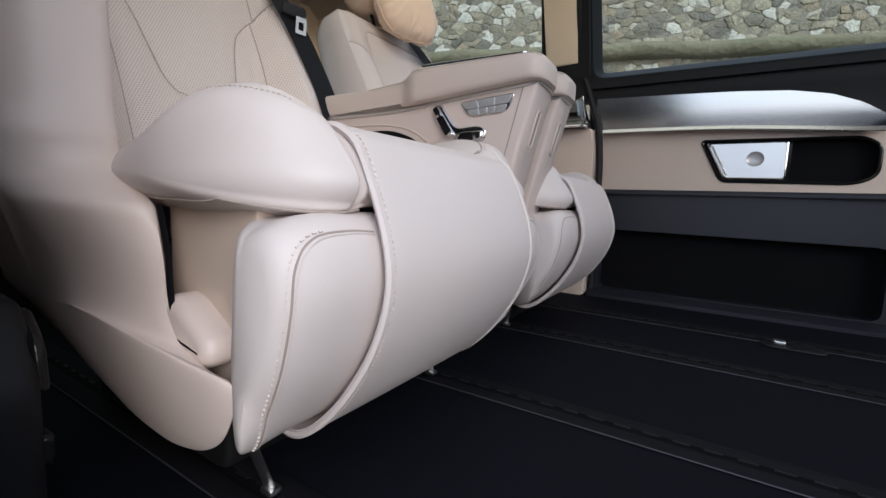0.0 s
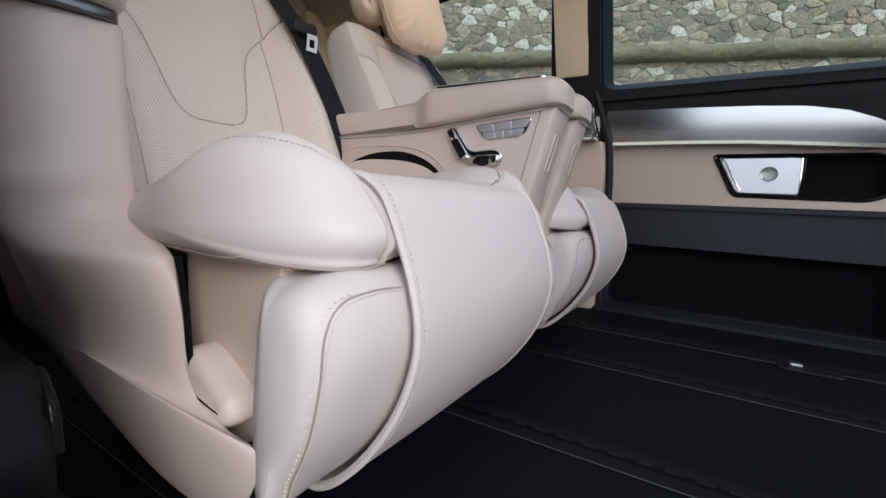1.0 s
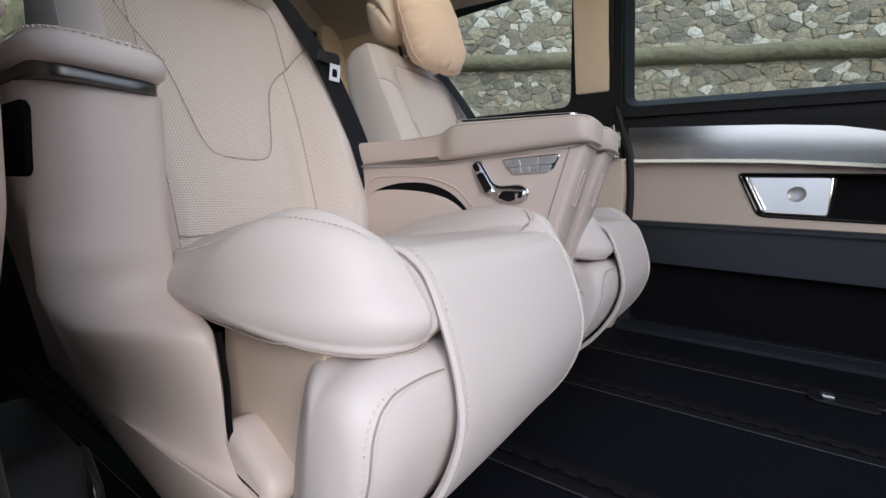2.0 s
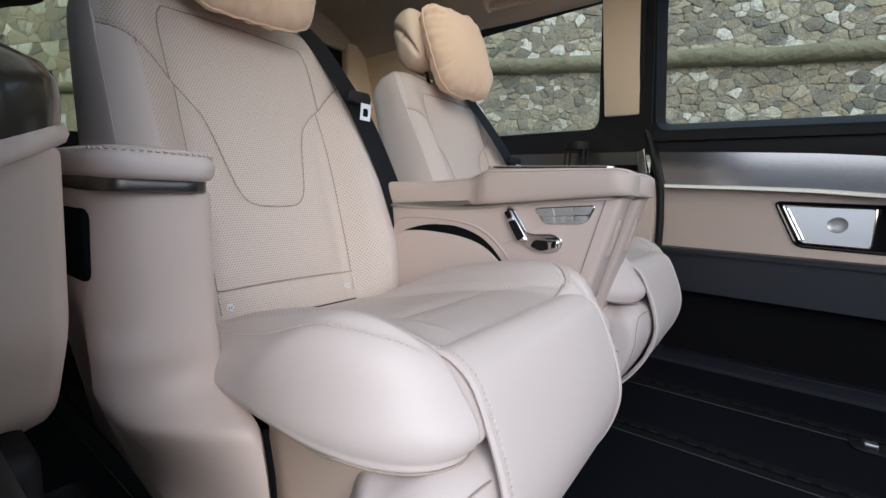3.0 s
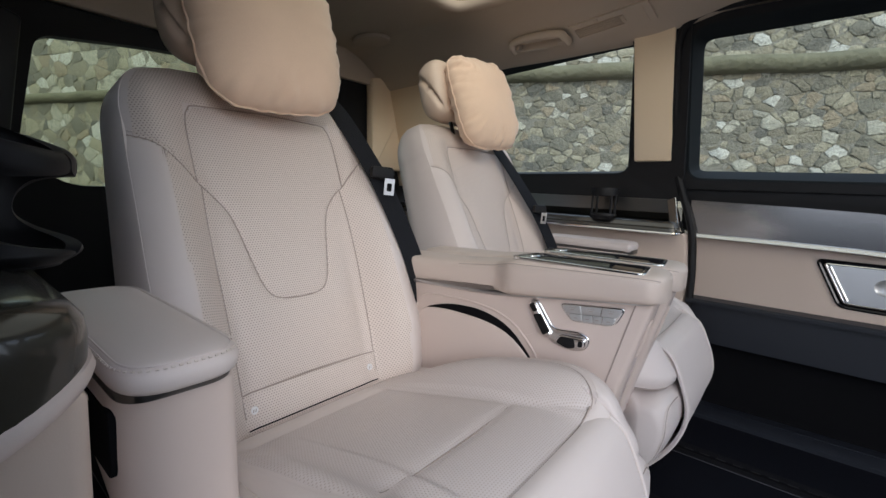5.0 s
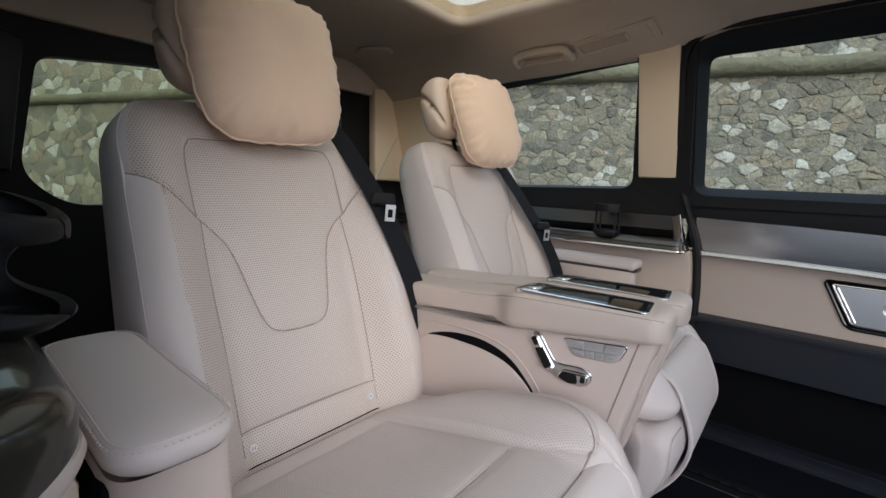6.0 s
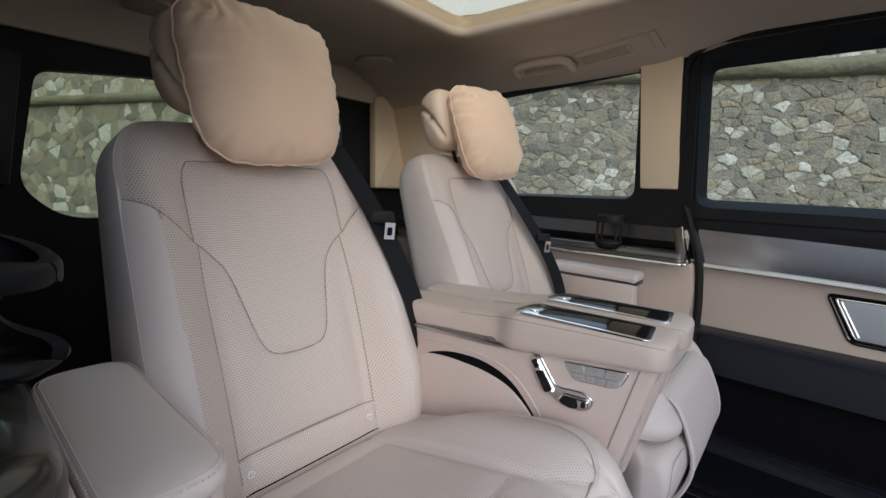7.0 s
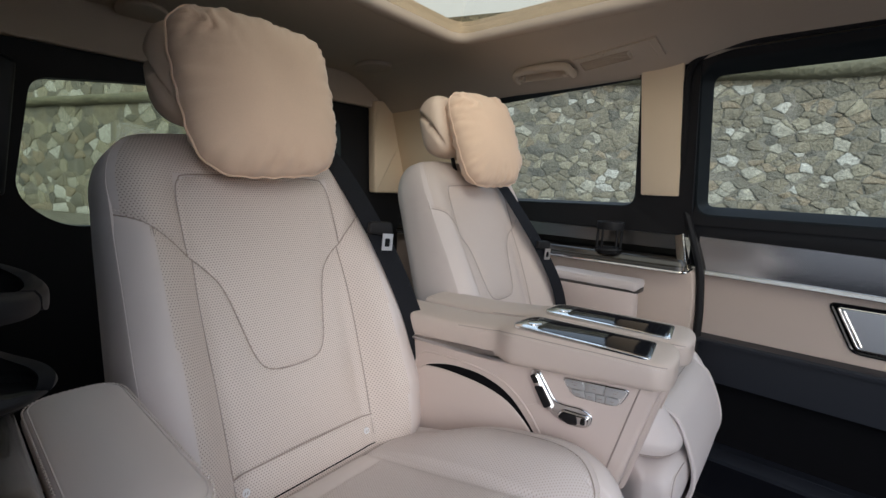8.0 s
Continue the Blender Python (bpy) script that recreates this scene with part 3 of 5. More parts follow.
part("top", loft([[(x, -0.16, z - 0.5 * e) for z in (0.576,)] + [(x, -0.036 - e, 0.576 - 0.5 * e), (x, -0.035 - e, 0.592 - 0.45 * e), (x, -0.037 - e, 0.606 - 0.35 * e), (x, -0.044 - e, 0.616 - 0.25 * e), (x, -0.066 - e * 0.8, 0.623 - 0.1 * e), (x, -0.16, 0.626)] for x, e in tops]), PIANO, near_shelf, "dark gloss sloping top", 70)
part("edge", loft([[(x, -0.16, 0.560 - 0.5 * e), (x, -0.16, 0.576 - 0.5 * e), (x + 0.001, -0.034 - e, 0.576 - 0.5 * e), (x + 0.002, -0.032 - e, 0.569 - 0.5 * e), (x + 0.001, -0.034 - e, 0.563 - 0.5 * e), (x - 0.001, -0.038 - e, 0.560 - 0.5 * e)] for x, e in tops]), SHELL, near_shelf, "pale edge strip", 60)
latch = thing("door_latch_guide", "black gloss latch guide on the lower door frame", "latch", at=(0.07, -0.042, 0.15))
part("body", slab(rounded([(-0.12, -0.15), (0.05, -0.15), (0.055, 0.02), (0.02, 0.085), (-0.12, 0.09)], 0.02, 4), -0.05, 0.028, 0.012), BLACK, latch)
part("cover", slab(rounded([(-0.02, 0.02), (0.045, 0.0), (0.04, 0.05), (0.0, 0.08)], 0.015, 4), 0.02, 0.036, 0.008), BLACKGLOSS, latch)
part("striker", slab(rounded([(-0.02, -0.06), (0.045, -0.06), (0.045, -0.03), (-0.02, -0.03)], 0.008, 4), 0.02, 0.036, 0.006), BLACKGLOSS, latch)

# ---- the near sliding door, pushed open along the outside ----
open_door = thing("sliding_door", "open sliding door standing along the outside of the van", "car door")
od_hole = rounded([(-1.05, 0.80), (0.04, 0.80), (0.03, 1.2), (-1.03, 1.2)], 0.05, 5)
part("shell", mirrored(lean(plate_with_hole(match(od_hole, (-1.15, 0.11, -0.1, 1.27)), od_hole, 1.66, 1.74))), BLACK, open_door)
part("pane", mirrored(lean(slab(inset2(od_hole, -0.01), 1.70, 1.704, 0.001, seg=1))), TINTED, open_door, "tinted window glass")

# ---- rear wall with its window ----
wall_r = thing("wall_rear", "dark tailgate with a rounded rear window", "wall", kind="structure")
r_hole = rounded([(0.16, 0.672), (1.07, 0.672), (1.11, 0.78), (1.10, 1.10), (0.95, 1.122), (0.40, 1.10), (0.128, 1.065), (0.075, 0.76)], [0.09, 0.05, 0.05, 0.06, 0.1, 0.1, 0.04, 0.05], 6)
part("surround", plate_with_hole(match(r_hole, (-0.2, 1.6, 0.0, 1.35)), r_hole, -1.19, -1.15, "x"), BLACK, wall_r)
part("glass", slab(inset2(r_hole, -0.01), -1.185, -1.181, 0.001, "x", seg=1), REARGLASS, wall_r, "tinted rear window glass").visible_shadow = False
part("upper_trim", slab(rounded([(-0.17, 1.15), (1.55, 1.165), (1.55, 1.30), (-0.17, 1.30)], 0.01, 2), -1.15, -1.12, 0.006, "x"), HEADLINER, wall_r)
part("corner_trim", slab(rounded([(1.262, 0.785), (1.55, 0.785), (1.55, 1.25), (1.25, 1.19)], 0.01, 3), -1.15, -1.10, 0.01, "x"), PILLAR, wall_r, "cream corner trim")
part("near_corner_trim", slab(rounded([(-0.17, 0.76), (0.055, 0.76), (0.10, 1.09), (-0.17, 1.2)], 0.01, 3), -1.15, -1.10, 0.01, "x"), GREYTRIM, wall_r)

# ---- roof with its glass panel ----
sr = rounded([(-0.478, 0.326), (1.05, 0.326), (1.05, 1.054), (-0.478, 1.054)], 0.06, 7)
ceiling = structure("ceiling", plate_with_hole(match(sr, (-1.19, 2.0, 0.27, 1.11)), sr, 1.283, 1.335, "z"), HEADLINER, "grey-beige cloth headliner with a large glass roof panel", "ceiling")


def cant_edge(pts):
    return [(p.x, p.y) for p in smooth_path([(*p, 0) for p in pts], 4)] + [(1.43, 1.335), (1.11, 1.335)]


def cant_piece(pts, x0, x1):
    return loft([[(x, y, z) for y, z in cant_edge(pts)] for x in (x0, x1)])


LOW = [(1.11, 1.283), (1.18, 1.263), (1.245, 1.234), (1.31, 1.208), (1.370, 1.194), (1.43, 1.20)]
HIGH = [(1.11, 1.283), (1.18, 1.273), (1.245, 1.262), (1.31, 1.246), (1.355, 1.236), (1.43, 1.24)]
cant_x = [-1.19, -0.70, -0.34, 0.02] + [0.02 + 0.28 * k / 12 for k in range(1, 13)] + [2.0]
DROP = (0, 0, 0.1, 0.4, 1, 1)          # how much each point of the edge sinks towards the rear


def cant_row(x):
    rows = []
    for a, b, k in zip(LOW, HIGH, DROP):
        p = Vector(a).lerp(Vector(b), step(0.02, 0.30, x))
        rows.append((p.x, p.y - k * interp(x, [-1.19, -0.70, 0.02, 0.30], [0.052, 0.031, 0.003, 0.0])))
    return rows


mix_rows = [cant_row(x) for x in cant_x]
bm = loft([[(x, y, z) for y, z in cant_edge(r)] for x, r in zip(cant_x, mix_rows)])
structure("roof_side_far", bm, HEADLINER, "curved headliner edge above the windows", "ceiling", 60)
structure("roof_side_near", mirrored(cant_piece(HIGH, -1.19, 2.0)), HEADLINER, "curved headliner edge above the open door", "ceiling")
roof_glass = thing("roof_window", "lightly tinted glass roof panel in a rounded opening", "roof window", kind="structure")
part("lip", loft([[(p[0], p[1], z) for p in inset2(sr, d)] for d, z in ((-0.050, 1.2825), (-0.036, 1.277), (-0.020, 1.274), (-0.006, 1.276), (0.001, 1.282), (0.003, 1.290), (0.003, 1.299), (-0.004, 1.299), (-0.050, 1.2825))], caps=False), HEADLINER, roof_glass, "soft rounded headliner lip", 70)
rg = part("pane", slab(inset2(sr, 0.002), 1.300, 1.305, 0.001, "z", seg=1), ROOFGLASS, roof_glass)
rg.visible_shadow = False

# ---- plain front end, out of view ----
structure("wall_front", plate_with_hole(match(w_ := rounded([(-0.08, 0.55), (1.46, 0.55), (1.38, 1.27), (0.0, 1.27)], 0.05, 5), (-0.17, 1.56, 0.0, 1.34)), w_, 2.0, 2.04, "x"), GREYTRIM, "dark bulkhead below the windscreen", "wall")
for side in (0, 1):
    hole = rounded([(1.38, 0.8), (1.94, 0.8), (1.9, 1.18), (1.38, 1.2)], 0.05, 5)
    b = lean(plate_with_hole(match(hole, (1.285 if side == 0 else 1.27, 2.0, 0.0, 1.26)), hole, 1.52, 1.56))
    structure("wall_far_front" if side == 0 else "wall_near_front", b if side == 0 else mirrored(b), BLACK, "dark front door panel with its window", "wall")

# ---- roof fittings ----
grab = thing("grab_handle", "beige folded grab handle on the headliner", "handle", at=(-0.29, 1.285, 1.206))
part("mount", slab(rounded([(-0.108, -0.014), (0.108, -0.014), (0.1, 0.03), (-0.1, 0.03)], 0.014, 5), 0.012, -0.004, 0.004), HEADLINER, grab)
part("bar", tube(smooth_path([(-0.098, -0.002, -0.010), (-0.096, -0.026, -0.002), (-0.078, -0.040, 0.010), (0.0, -0.043, 0.015), (0.078, -0.040, 0.010), (0.096, -0.026, -0.002), (0.098, -0.002, -0.010)], 6), 0.0125, 10), HEADLINER, grab)
for gx in (-0.085, 0.08):
    part("pivot", box(gx - 0.014, gx + 0.014, -0.022, 0.01, -0.012, 0.012, 0.005), HEADLINER, grab)
vent = thing("air_vent", "beige roof air vent with narrow slats", "vent", at=(-0.057, 1.262, 1.2265))
vent.rotation_euler = (radians(-22), radians(-4), radians(-8))
part("frame", plate_with_hole(match(v_ := rounded([(-0.106, -0.020), (0.044, -0.020), (0.044, 0.02), (-0.106, 0.02)], 0.006, 4), (-0.118, 0.128, -0.036, 0.040)), v_, -0.006, 0.004, "z"), HEADLINER, vent)
# near-black sheet painted as the shade between the slats
part("backing", box(-0.11, 0.05, -0.022, 0.022, 0.006, 0.009, 0), GAPSHADE, vent)
for k in range(5):
    part("slat", box(-0.106, 0.044, -0.0175 + k * 0.0077, -0.0138 + k * 0.0077, -0.004, 0.002, 0.001, 1), HEADLINER, vent)
part("slider", box(0.040, 0.051, -0.016, 0.014, -0.010, -0.003, 0.002), HEADLINER, vent)
part("thumb_wheel", box(-0.035, -0.022, -0.032, -0.025, -0.010, -0.004, 0.002), HEADLINER, vent)
part("end_rib", box(0.106, 0.109, -0.034, 0.038, -0.0075, -0.004, 0.001), HEADLINER, vent)
for (lx, ly) in ((-0.93, 1.09), (-1.06, 0.36)):
    sp = thing("roof_speaker", "round beige speaker cover in the headliner", "speaker", "roof speakers", at=(lx, ly, 1.281))
    part("cover", slab([(0.085 * math.cos(a * math.tau / 32), 0.06 * math.sin(a * math.tau / 32)) for a in range(32)], 0.002, -0.013, 0.005, "z"), HEADLINER, sp)
hook = thing("coat_hook", "small beige coat hook at the headliner edge", "hook", at=(0.50, 1.225, 1.2655))
hook.rotation_euler = (radians(14), 0, 0)
part("base", slab([(0.026 * math.cos(a * math.tau / 28), 0.020 * math.sin(a * math.tau / 28)) for a in range(28)], -0.010, 0.006, 0.004, "z"), HEADLINER, hook)
part("loop", tube([(0.019 * math.cos(a * math.tau / 24), 0.014 * math.sin(a * math.tau / 24), -0.0105) for a in range(24)], 0.003, 6, closed=True), HEADLINER, hook)

# ---- the two captain seats ----
SB = Vector((-0.173, 0, 0.27))              # foot of the backrest's front face
SU = Vector((-0.335, 0, 0.942))             # up along the backrest
SN = Vector((0.942, 0, 0.335))              # out of its front face
# seams of the backrest in its own plane: w across (0 in the middle), s up from the foot
PANEL_TOP = [(-0.146, 0.455), (-0.147, 0.50), (-0.146, 0.56), (-0.138, 0.588), (-0.118, 0.597), (0, 0.601), (0.118, 0.597), (0.138, 0.588), (0.146, 0.56), (0.147, 0.50), (0.146, 0.455)]
U_HALF = [(0.146, 0.455), (0.126, 0.438), (0.103, 0.408), (0.090, 0.37), (0.079, 0.32), (0.068, 0.275), (0.055, 0.252), (0.035, 0.243), (0, 0.240)]
SHOULDER = [(0.146, 0.455), (0.165, 0.478), (0.20, 0.512), (0.232, 0.530)]
INSERT = [(0.140, 0.448), (0.143, 0.36), (0.141, 0.25), (0.138, 0.10), (0.137, 0.02)]
DOUBLE = [(0.192, 0.505), (0.197, 0.40), (0.199, 0.25), (0.195, 0.10)]
STRIP = [(-0.138, 0.100), (0, 0.103), (0.138, 0.100)]


def poly2(pts, per=5):
    return [Vector((p.x, p.y)) for p in smooth_path([(*p, 0) for p in pts], per)]


def sides(pts):
    return [poly2(pts), poly2([(-w, s) for w, s in pts])]


GROOVES = [poly2(PANEL_TOP), *sides(U_HALF), *sides(SHOULDER), *sides(INSERT), poly2(STRIP)]
_seg = np.array([[a.x, a.y, b.x, b.y] for line in GROOVES for a, b in zip(line, line[1:])])


def groove(w, s):
    """Distance to the nearest seam."""
    p = np.array([w, s])
    a, d = _seg[:, :2], _seg[:, 2:] - _seg[:, :2]
    t = np.clip(((p - a) * d).sum(1) / np.maximum((d * d).sum(1), 1e-12), 0, 1)
    return float(np.sqrt((((a + d * t[:, None]) - p) ** 2).sum(1).min()))


def u_width(s):
    """Half width of the tongue-shaped middle panel at height s."""
    if s > 0.455:
        return interp(s, [0.455, 0.56, 0.588, 0.600], [0.146, 0.146, 0.138, 0.10])
    line = sides(U_HALF)[0]
    return interp(s, [p.y for p in line[::-1]], [p.x for p in line[::-1]]) if s > 0.2405 else 0.0


def back_depth(w, s, hw, cut=True):
    a = abs(w)
    bulge = interp(s, [0, 0.05, 0.14, 0.28, 0.40, 0.50, 0.58, 0.68], [0.03, 0.055, 0.074, 0.066, 0.046, 0.026, 0.012, 0.0])
    d = bulge * step(0.115, 0.205, a)
    rim = hw - a
    if rim < 0.055:
        d -= 0.026 * (1 - 0.5 * step(0.60, 0.68, s)) * (1 - rim / 0.055) ** 2.2
    if s > 0.59:
        d -= 0.055 * ((s - 0.59) / 0.10) ** 2
    d += 0.010 * math.exp(-((s - 0.22) / 0.12) ** 2) * (1 - step(0.08, 0.16, a))
    if cut:
        g = groove(w, s)
        d += 0.0035 * (1 - math.exp(-(g / 0.020) ** 2)) - 0.0030 * math.exp(-(g / 0.0035) ** 2)
        if a < 0.138 and s < 0.10:
            d += 0.004
    return d


def half_width(s):
    base = interp(s, [0, 0.1, 0.3, 0.5, 0.56], [0.245, 0.252, 0.250, 0.240, 0.236])
    if s > 0.568:
        t = min(1.0, (s - 0.568) / 0.125)
        base = 0.135 + (base - 0.135) * math.sqrt(max(0.0, 1 - t * t))
    return base


def on_back(w, s, out=0.0):
    """A place on the backrest's front face."""
    return SB + SU * s + SN * (back_depth(w, s, half_width(s), False) + 0.0005 + out) + Vector((0, w, 0))


def build_back(seat, m):
    back = thing("backrest", "", "")
    for key in ("label", "category"):
        if key in back:
            del back[key]
    back.parent = seat
    NQ, NS = 112, 132
    ss = [0.0 + 0.693 * k / NS for k in range(NS + 1)]
    qs = [-1 + 2 * k / NQ for k in range(NQ + 1)]
    rows, meta = [], []
    for s in ss:
        hw = half_width(s)
        ring, info = [], []
        for q in qs:
            w = q * hw
            ring.append(SB + SU * s + SN * back_depth(w, s, hw) + Vector((0, w, 0)))
            info.append((w, s))
        rows.append(ring)
        meta.append(info)
    zones = {"middle_panel": bmesh.new(), "insert": bmesh.new(), "bolster": bmesh.new()}
    cache = {k: {} for k in zones}
    uvs = {k: b.loops.layers.uv.new("panel") for k, b in zones.items()}
    for i in range(NS):
        for j in range(NQ):
            w = (meta[i][j][0] + meta[i + 1][j + 1][0]) / 2
            s = (meta[i][j][1] + meta[i + 1][j + 1][1]) / 2
            a = abs(w)
            sh = interp(a, [p.x for p in sides(SHOULDER)[0]], [p.y for p in sides(SHOULDER)[0]]) if a > 0.146 else 0
            if a < u_width(s) and s > 0.24 and s < 0.60:
                zone = "middle_panel"
            elif (a > 0.146 and s > sh and a < half_width(s) - 0.012) or (s >= 0.597 and a < half_width(s) - 0.015) or (a < interp(s, [0.10, 0.25, 0.40, 0.505], [0.195, 0.199, 0.197, 0.192]) and s <= max(sh, 0.456) and s > 0.0):
                zone = "insert"
            else:
                zone = "bolster"
            b, c = zones[zone], cache[zone]
            vs = []
            for (p, q) in ((i, j), (i, j + 1), (i + 1, j + 1), (i + 1, j)):
                if (p, q) not in c:
                    v = rows[p][q]
                    c[(p, q)] = b.verts.new((v.x, m * v.y, v.z))
                vs.append(((p, q), c[(p, q)]))
            f = b.faces.new([v for _, v in vs])
            for lp, ((p, q), _) in zip(f.loops, vs):
                lp[uvs[zone]].uv = meta[p][q]
    # sides and back
    b, c = zones["bolster"], cache["bolster"]
    T = 0.125

    def rear(i, q, depth, shrink):
        hw = half_width(ss[i])
        v = SB + SU * ss[i] + SN * depth + Vector((0, q * (hw - shrink), 0))
        return b.verts.new((v.x, m * v.y, v.z))
    loops = []
    for i in range(NS + 1):
        st = step(0.60, 0.693, ss[i])
        line = []
        for q0 in (1, -1):
            j = NQ if q0 == 1 else 0
            if (i, j) not in c:
                v = rows[i][j]
                c[(i, j)] = b.verts.new((v.x, m * v.y, v.z))
            edge = [c[(i, j)]] + [rear(i, q0, d * (1 - 0.6 * st) - 0.062 * st, sh) for d, sh in ((-0.050, -0.004), (-0.085, -0.006), (-T + 0.012, 0.0), (-T, 0.014))]
            line += edge if q0 == 1 else edge[::-1]
        loops.append(line)
    for a, d in zip(loops, loops[1:]):
        for k in range(len(a) - 1):
            b.faces.new((a[k], a[k + 1], d[k + 1], d[k]))
    top = [c.get((NS, j)) or b.verts.new((rows[NS][j].x, m * rows[NS][j].y, rows[NS][j].z)) for j in range(NQ + 1)]
    b.faces.new(top + loops[-1][1:-1])
    labels = {"middle_panel": "perforated tongue-shaped middle panel", "insert": "finely perforated leather insert", "bolster": "smooth leather bolsters and back"}
    mats = {"middle_panel": PERF, "insert": WEAVE, "bolster": LEATHER}
    for k, bmz in zones.items():
        bmesh.ops.recalc_face_normals(bmz, faces=bmz.faces)
        for f in bmz.faces:
            f.smooth = True
        part(k, bmz, mats[k], back, labels[k], done=True)

    def lay(pts, out=0.0):
        return [Vector((p.x, m * p.y, p.z)) for p in (on_back(w, s, out) for w, s in pts)]
    bm = bmesh.new()
    for line in GROOVES:
        tube(lay(line, -0.0026), 0.0013, 5, bm=bm)
    for line in sides(DOUBLE):
        tube(lay(line, 0.0), 0.0007, 5, bm=bm)
    tube(lay(poly2(STRIP), 0.0022), 0.0014, 5, bm=bm)
    part("seams", bm, SEAM, back, "dark seam lines")
    bm = bmesh.new()
    for line in sides(DOUBLE):
        stitches(lay([(w * 1.016, s) for w, s in line], 0.0006), 0.0009, bm=bm)
        stitches(lay([(w * 0.984, s) for w, s in line], 0.0006), 0.0009, bm=bm)
    for line in sides(SHOULDER):
        stitches(lay([(w, s + 0.006) for w, s in line], 0.003), bm=bm)
    part("stitching", bm, THREAD, back)
    for q0 in (1, -1):
        pts = []
        for k in range(0, NS - 2, 2):
            hw = half_width(ss[k])
            w = q0 * (hw - 0.0035)
            p = SB + SU * ss[k] + SN * (back_depth(w, ss[k], hw, False) + 0.0005) + Vector((0, w, 0))
            pts.append((p.x, m * p.y, p.z))
        part("piping", tube(pts, 0.0027, 6), LEATHER, back, "raised edge piping")
    for q0 in (1, -1):
        o = on_back(q0 * 0.122, 0.072, 0.005)
        bm = bmesh.new()
        bmesh.ops.create_cone(bm, cap_ends=True, segments=14, radius1=0.0075, radius2=0.0060, depth=0.004, matrix=Matrix.Translation((o.x, m * o.y, o.z)) @ Matrix.Rotation(radians(70), 4, "Y"))
        part("fixing_tag", bm, PAPER, back, "small pale child-seat fixing tag")
        bm = bmesh.new()
        for k in range(2):
            tube([(o.x + 0.003, m * o.y - 0.003 + k * 0.004, o.z - 0.002), (o.x + 0.003, m * o.y - 0.002 + k * 0.004, o.z + 0.003)], 0.0008, 4, bm=bm)
        part("fixing_mark", bm, SEAM, back)
    return back


# profile of the cushion's front roll and leg rest: x forward, z up
FLAP = [(0.2575, 0.3930), (0.270, 0.3940), (0.284, 0.3885), (0.300, 0.3755), (0.317, 0.342), (0.333, 0.300), (0.340, 0.262), (0.335, 0.225), (0.318, 0.182), (0.287, 0.135), (0.255, 0.100), (0.228, 0.080), (0.206, 0.074), (0.182, 0.080)]


def build_cushion(seat, m):
    def section(w):
        a = abs(w)
        lobe = step(0.150, 0.218, a) if w < 0 else step(0.098, 0.19, a)
        e = min(1.0, max(0.0, (a - 0.165) / 0.112))
        k = math.sqrt(max(0.0, 1 - e ** 4.0))
        kx = math.sqrt(max(0.0, 1 - e ** 2.4)) ** 0.9
        xf = 0.308 + 0.010 * step(0.12, 0.2, a)
        xb = -0.2
        up = 0.034 * lobe
        mid = 0.352
        prof = [(0.0, 0.25), (0.0, 0.31), (0.12, 0.322), (0.38, 0.358 + up * 0.9), (0.60, 0.385 + up), (0.78, 0.398 + up), (0.90, 0.392 + up * 0.7), (0.965, 0.372), (1.0, 0.345), (0.985, 0.325), (0.93, 0.318), (0.6, 0.312), (0.3, 0.27)]
        o = step(0.19, 0.25, -w)
        lo = step(0.15, 0.20, -w)
        cx = 0.115
        for i, z in ((0, 0.341), (1, 0.355), (2, 0.362), (3, 0.377), (4, 0.404)):
            prof[i] = (prof[i][0], prof[i][1] + (z - prof[i][1]) * o)
        for i, z in ((10, 0.312), (11, 0.314), (12, 0.324)):
            prof[i] = (prof[i][0], prof[i][1] + (z - prof[i][1]) * lo)
        out = []
        for t, z in prof:
            x = xb + (xf - xb) * t
            if a < 0.12 and 0.3 < t < 0.9:
                z -= 0.004
            out.append((cx + (x - cx) * kx, 0.346 + (z - 0.346) * k))
        out = [(p.x, p.y) for p in smooth_path([(*p, 0) for p in out], 14, closed=True)]
        return out
    cush = thing("seat_cushion", "", "")
    cush.parent = seat
    ws = [-0.24 + 0.48 * k / 100 for k in range(101)]
    ends = [0.24 + 0.0368 * math.sin(k / 14 * math.pi / 2) for k in range(1, 15)]
    ws = sorted([-w for w in ends] + ws + ends + [q * (0.164 + 0.0016 * k) for k in range(15) for q in (-1, 1)])
    rings = [[Vector((x, m * w, z)) for x, z in section(w)] for w in ws]
    lines = [poly2([(-0.165, 0.152), (-0.1, 0.152), (0.0, 0.153), (0.098, 0.149)], 6),
             poly2([(-0.19, 0.2565), (0.0, 0.2575), (0.147, 0.2555)], 10),
             poly2([(0.098, -0.17), (0.101, 0.0), (0.104, 0.10), (0.112, 0.17), (0.132, 0.232), (0.147, 0.2555)], 8),
             poly2([(0.222, -0.05), (0.224, 0.08), (0.219, 0.16), (0.207, 0.205), (0.188, 0.230), (0.165, 0.250), (0.147, 0.2555)], 8),
             poly2([(-0.217, -0.02), (-0.217, 0.055), (-0.214, 0.133), (-0.206, 0.21), (-0.188, 0.255)], 8),
             poly2([(-0.232, 0.0), (-0.240, 0.12), (-0.238, 0.184), (-0.224, 0.23), (-0.203, 0.264)], 8),
             poly2([(-0.2, -0.115), (0.0, -0.112), (0.098, -0.118)], 8)]
    seg = np.array([[a.x, a.y, b.x, b.y] for line in lines[:1] + lines[2:] for a, b in zip(line, line[1:])])

    def near_seam(w, x):
        p = np.array([w, x])
        a, d = seg[:, :2], seg[:, 2:] - seg[:, :2]
        t = np.clip(((p - a) * d).sum(1) / np.maximum((d * d).sum(1), 1e-12), 0, 1)
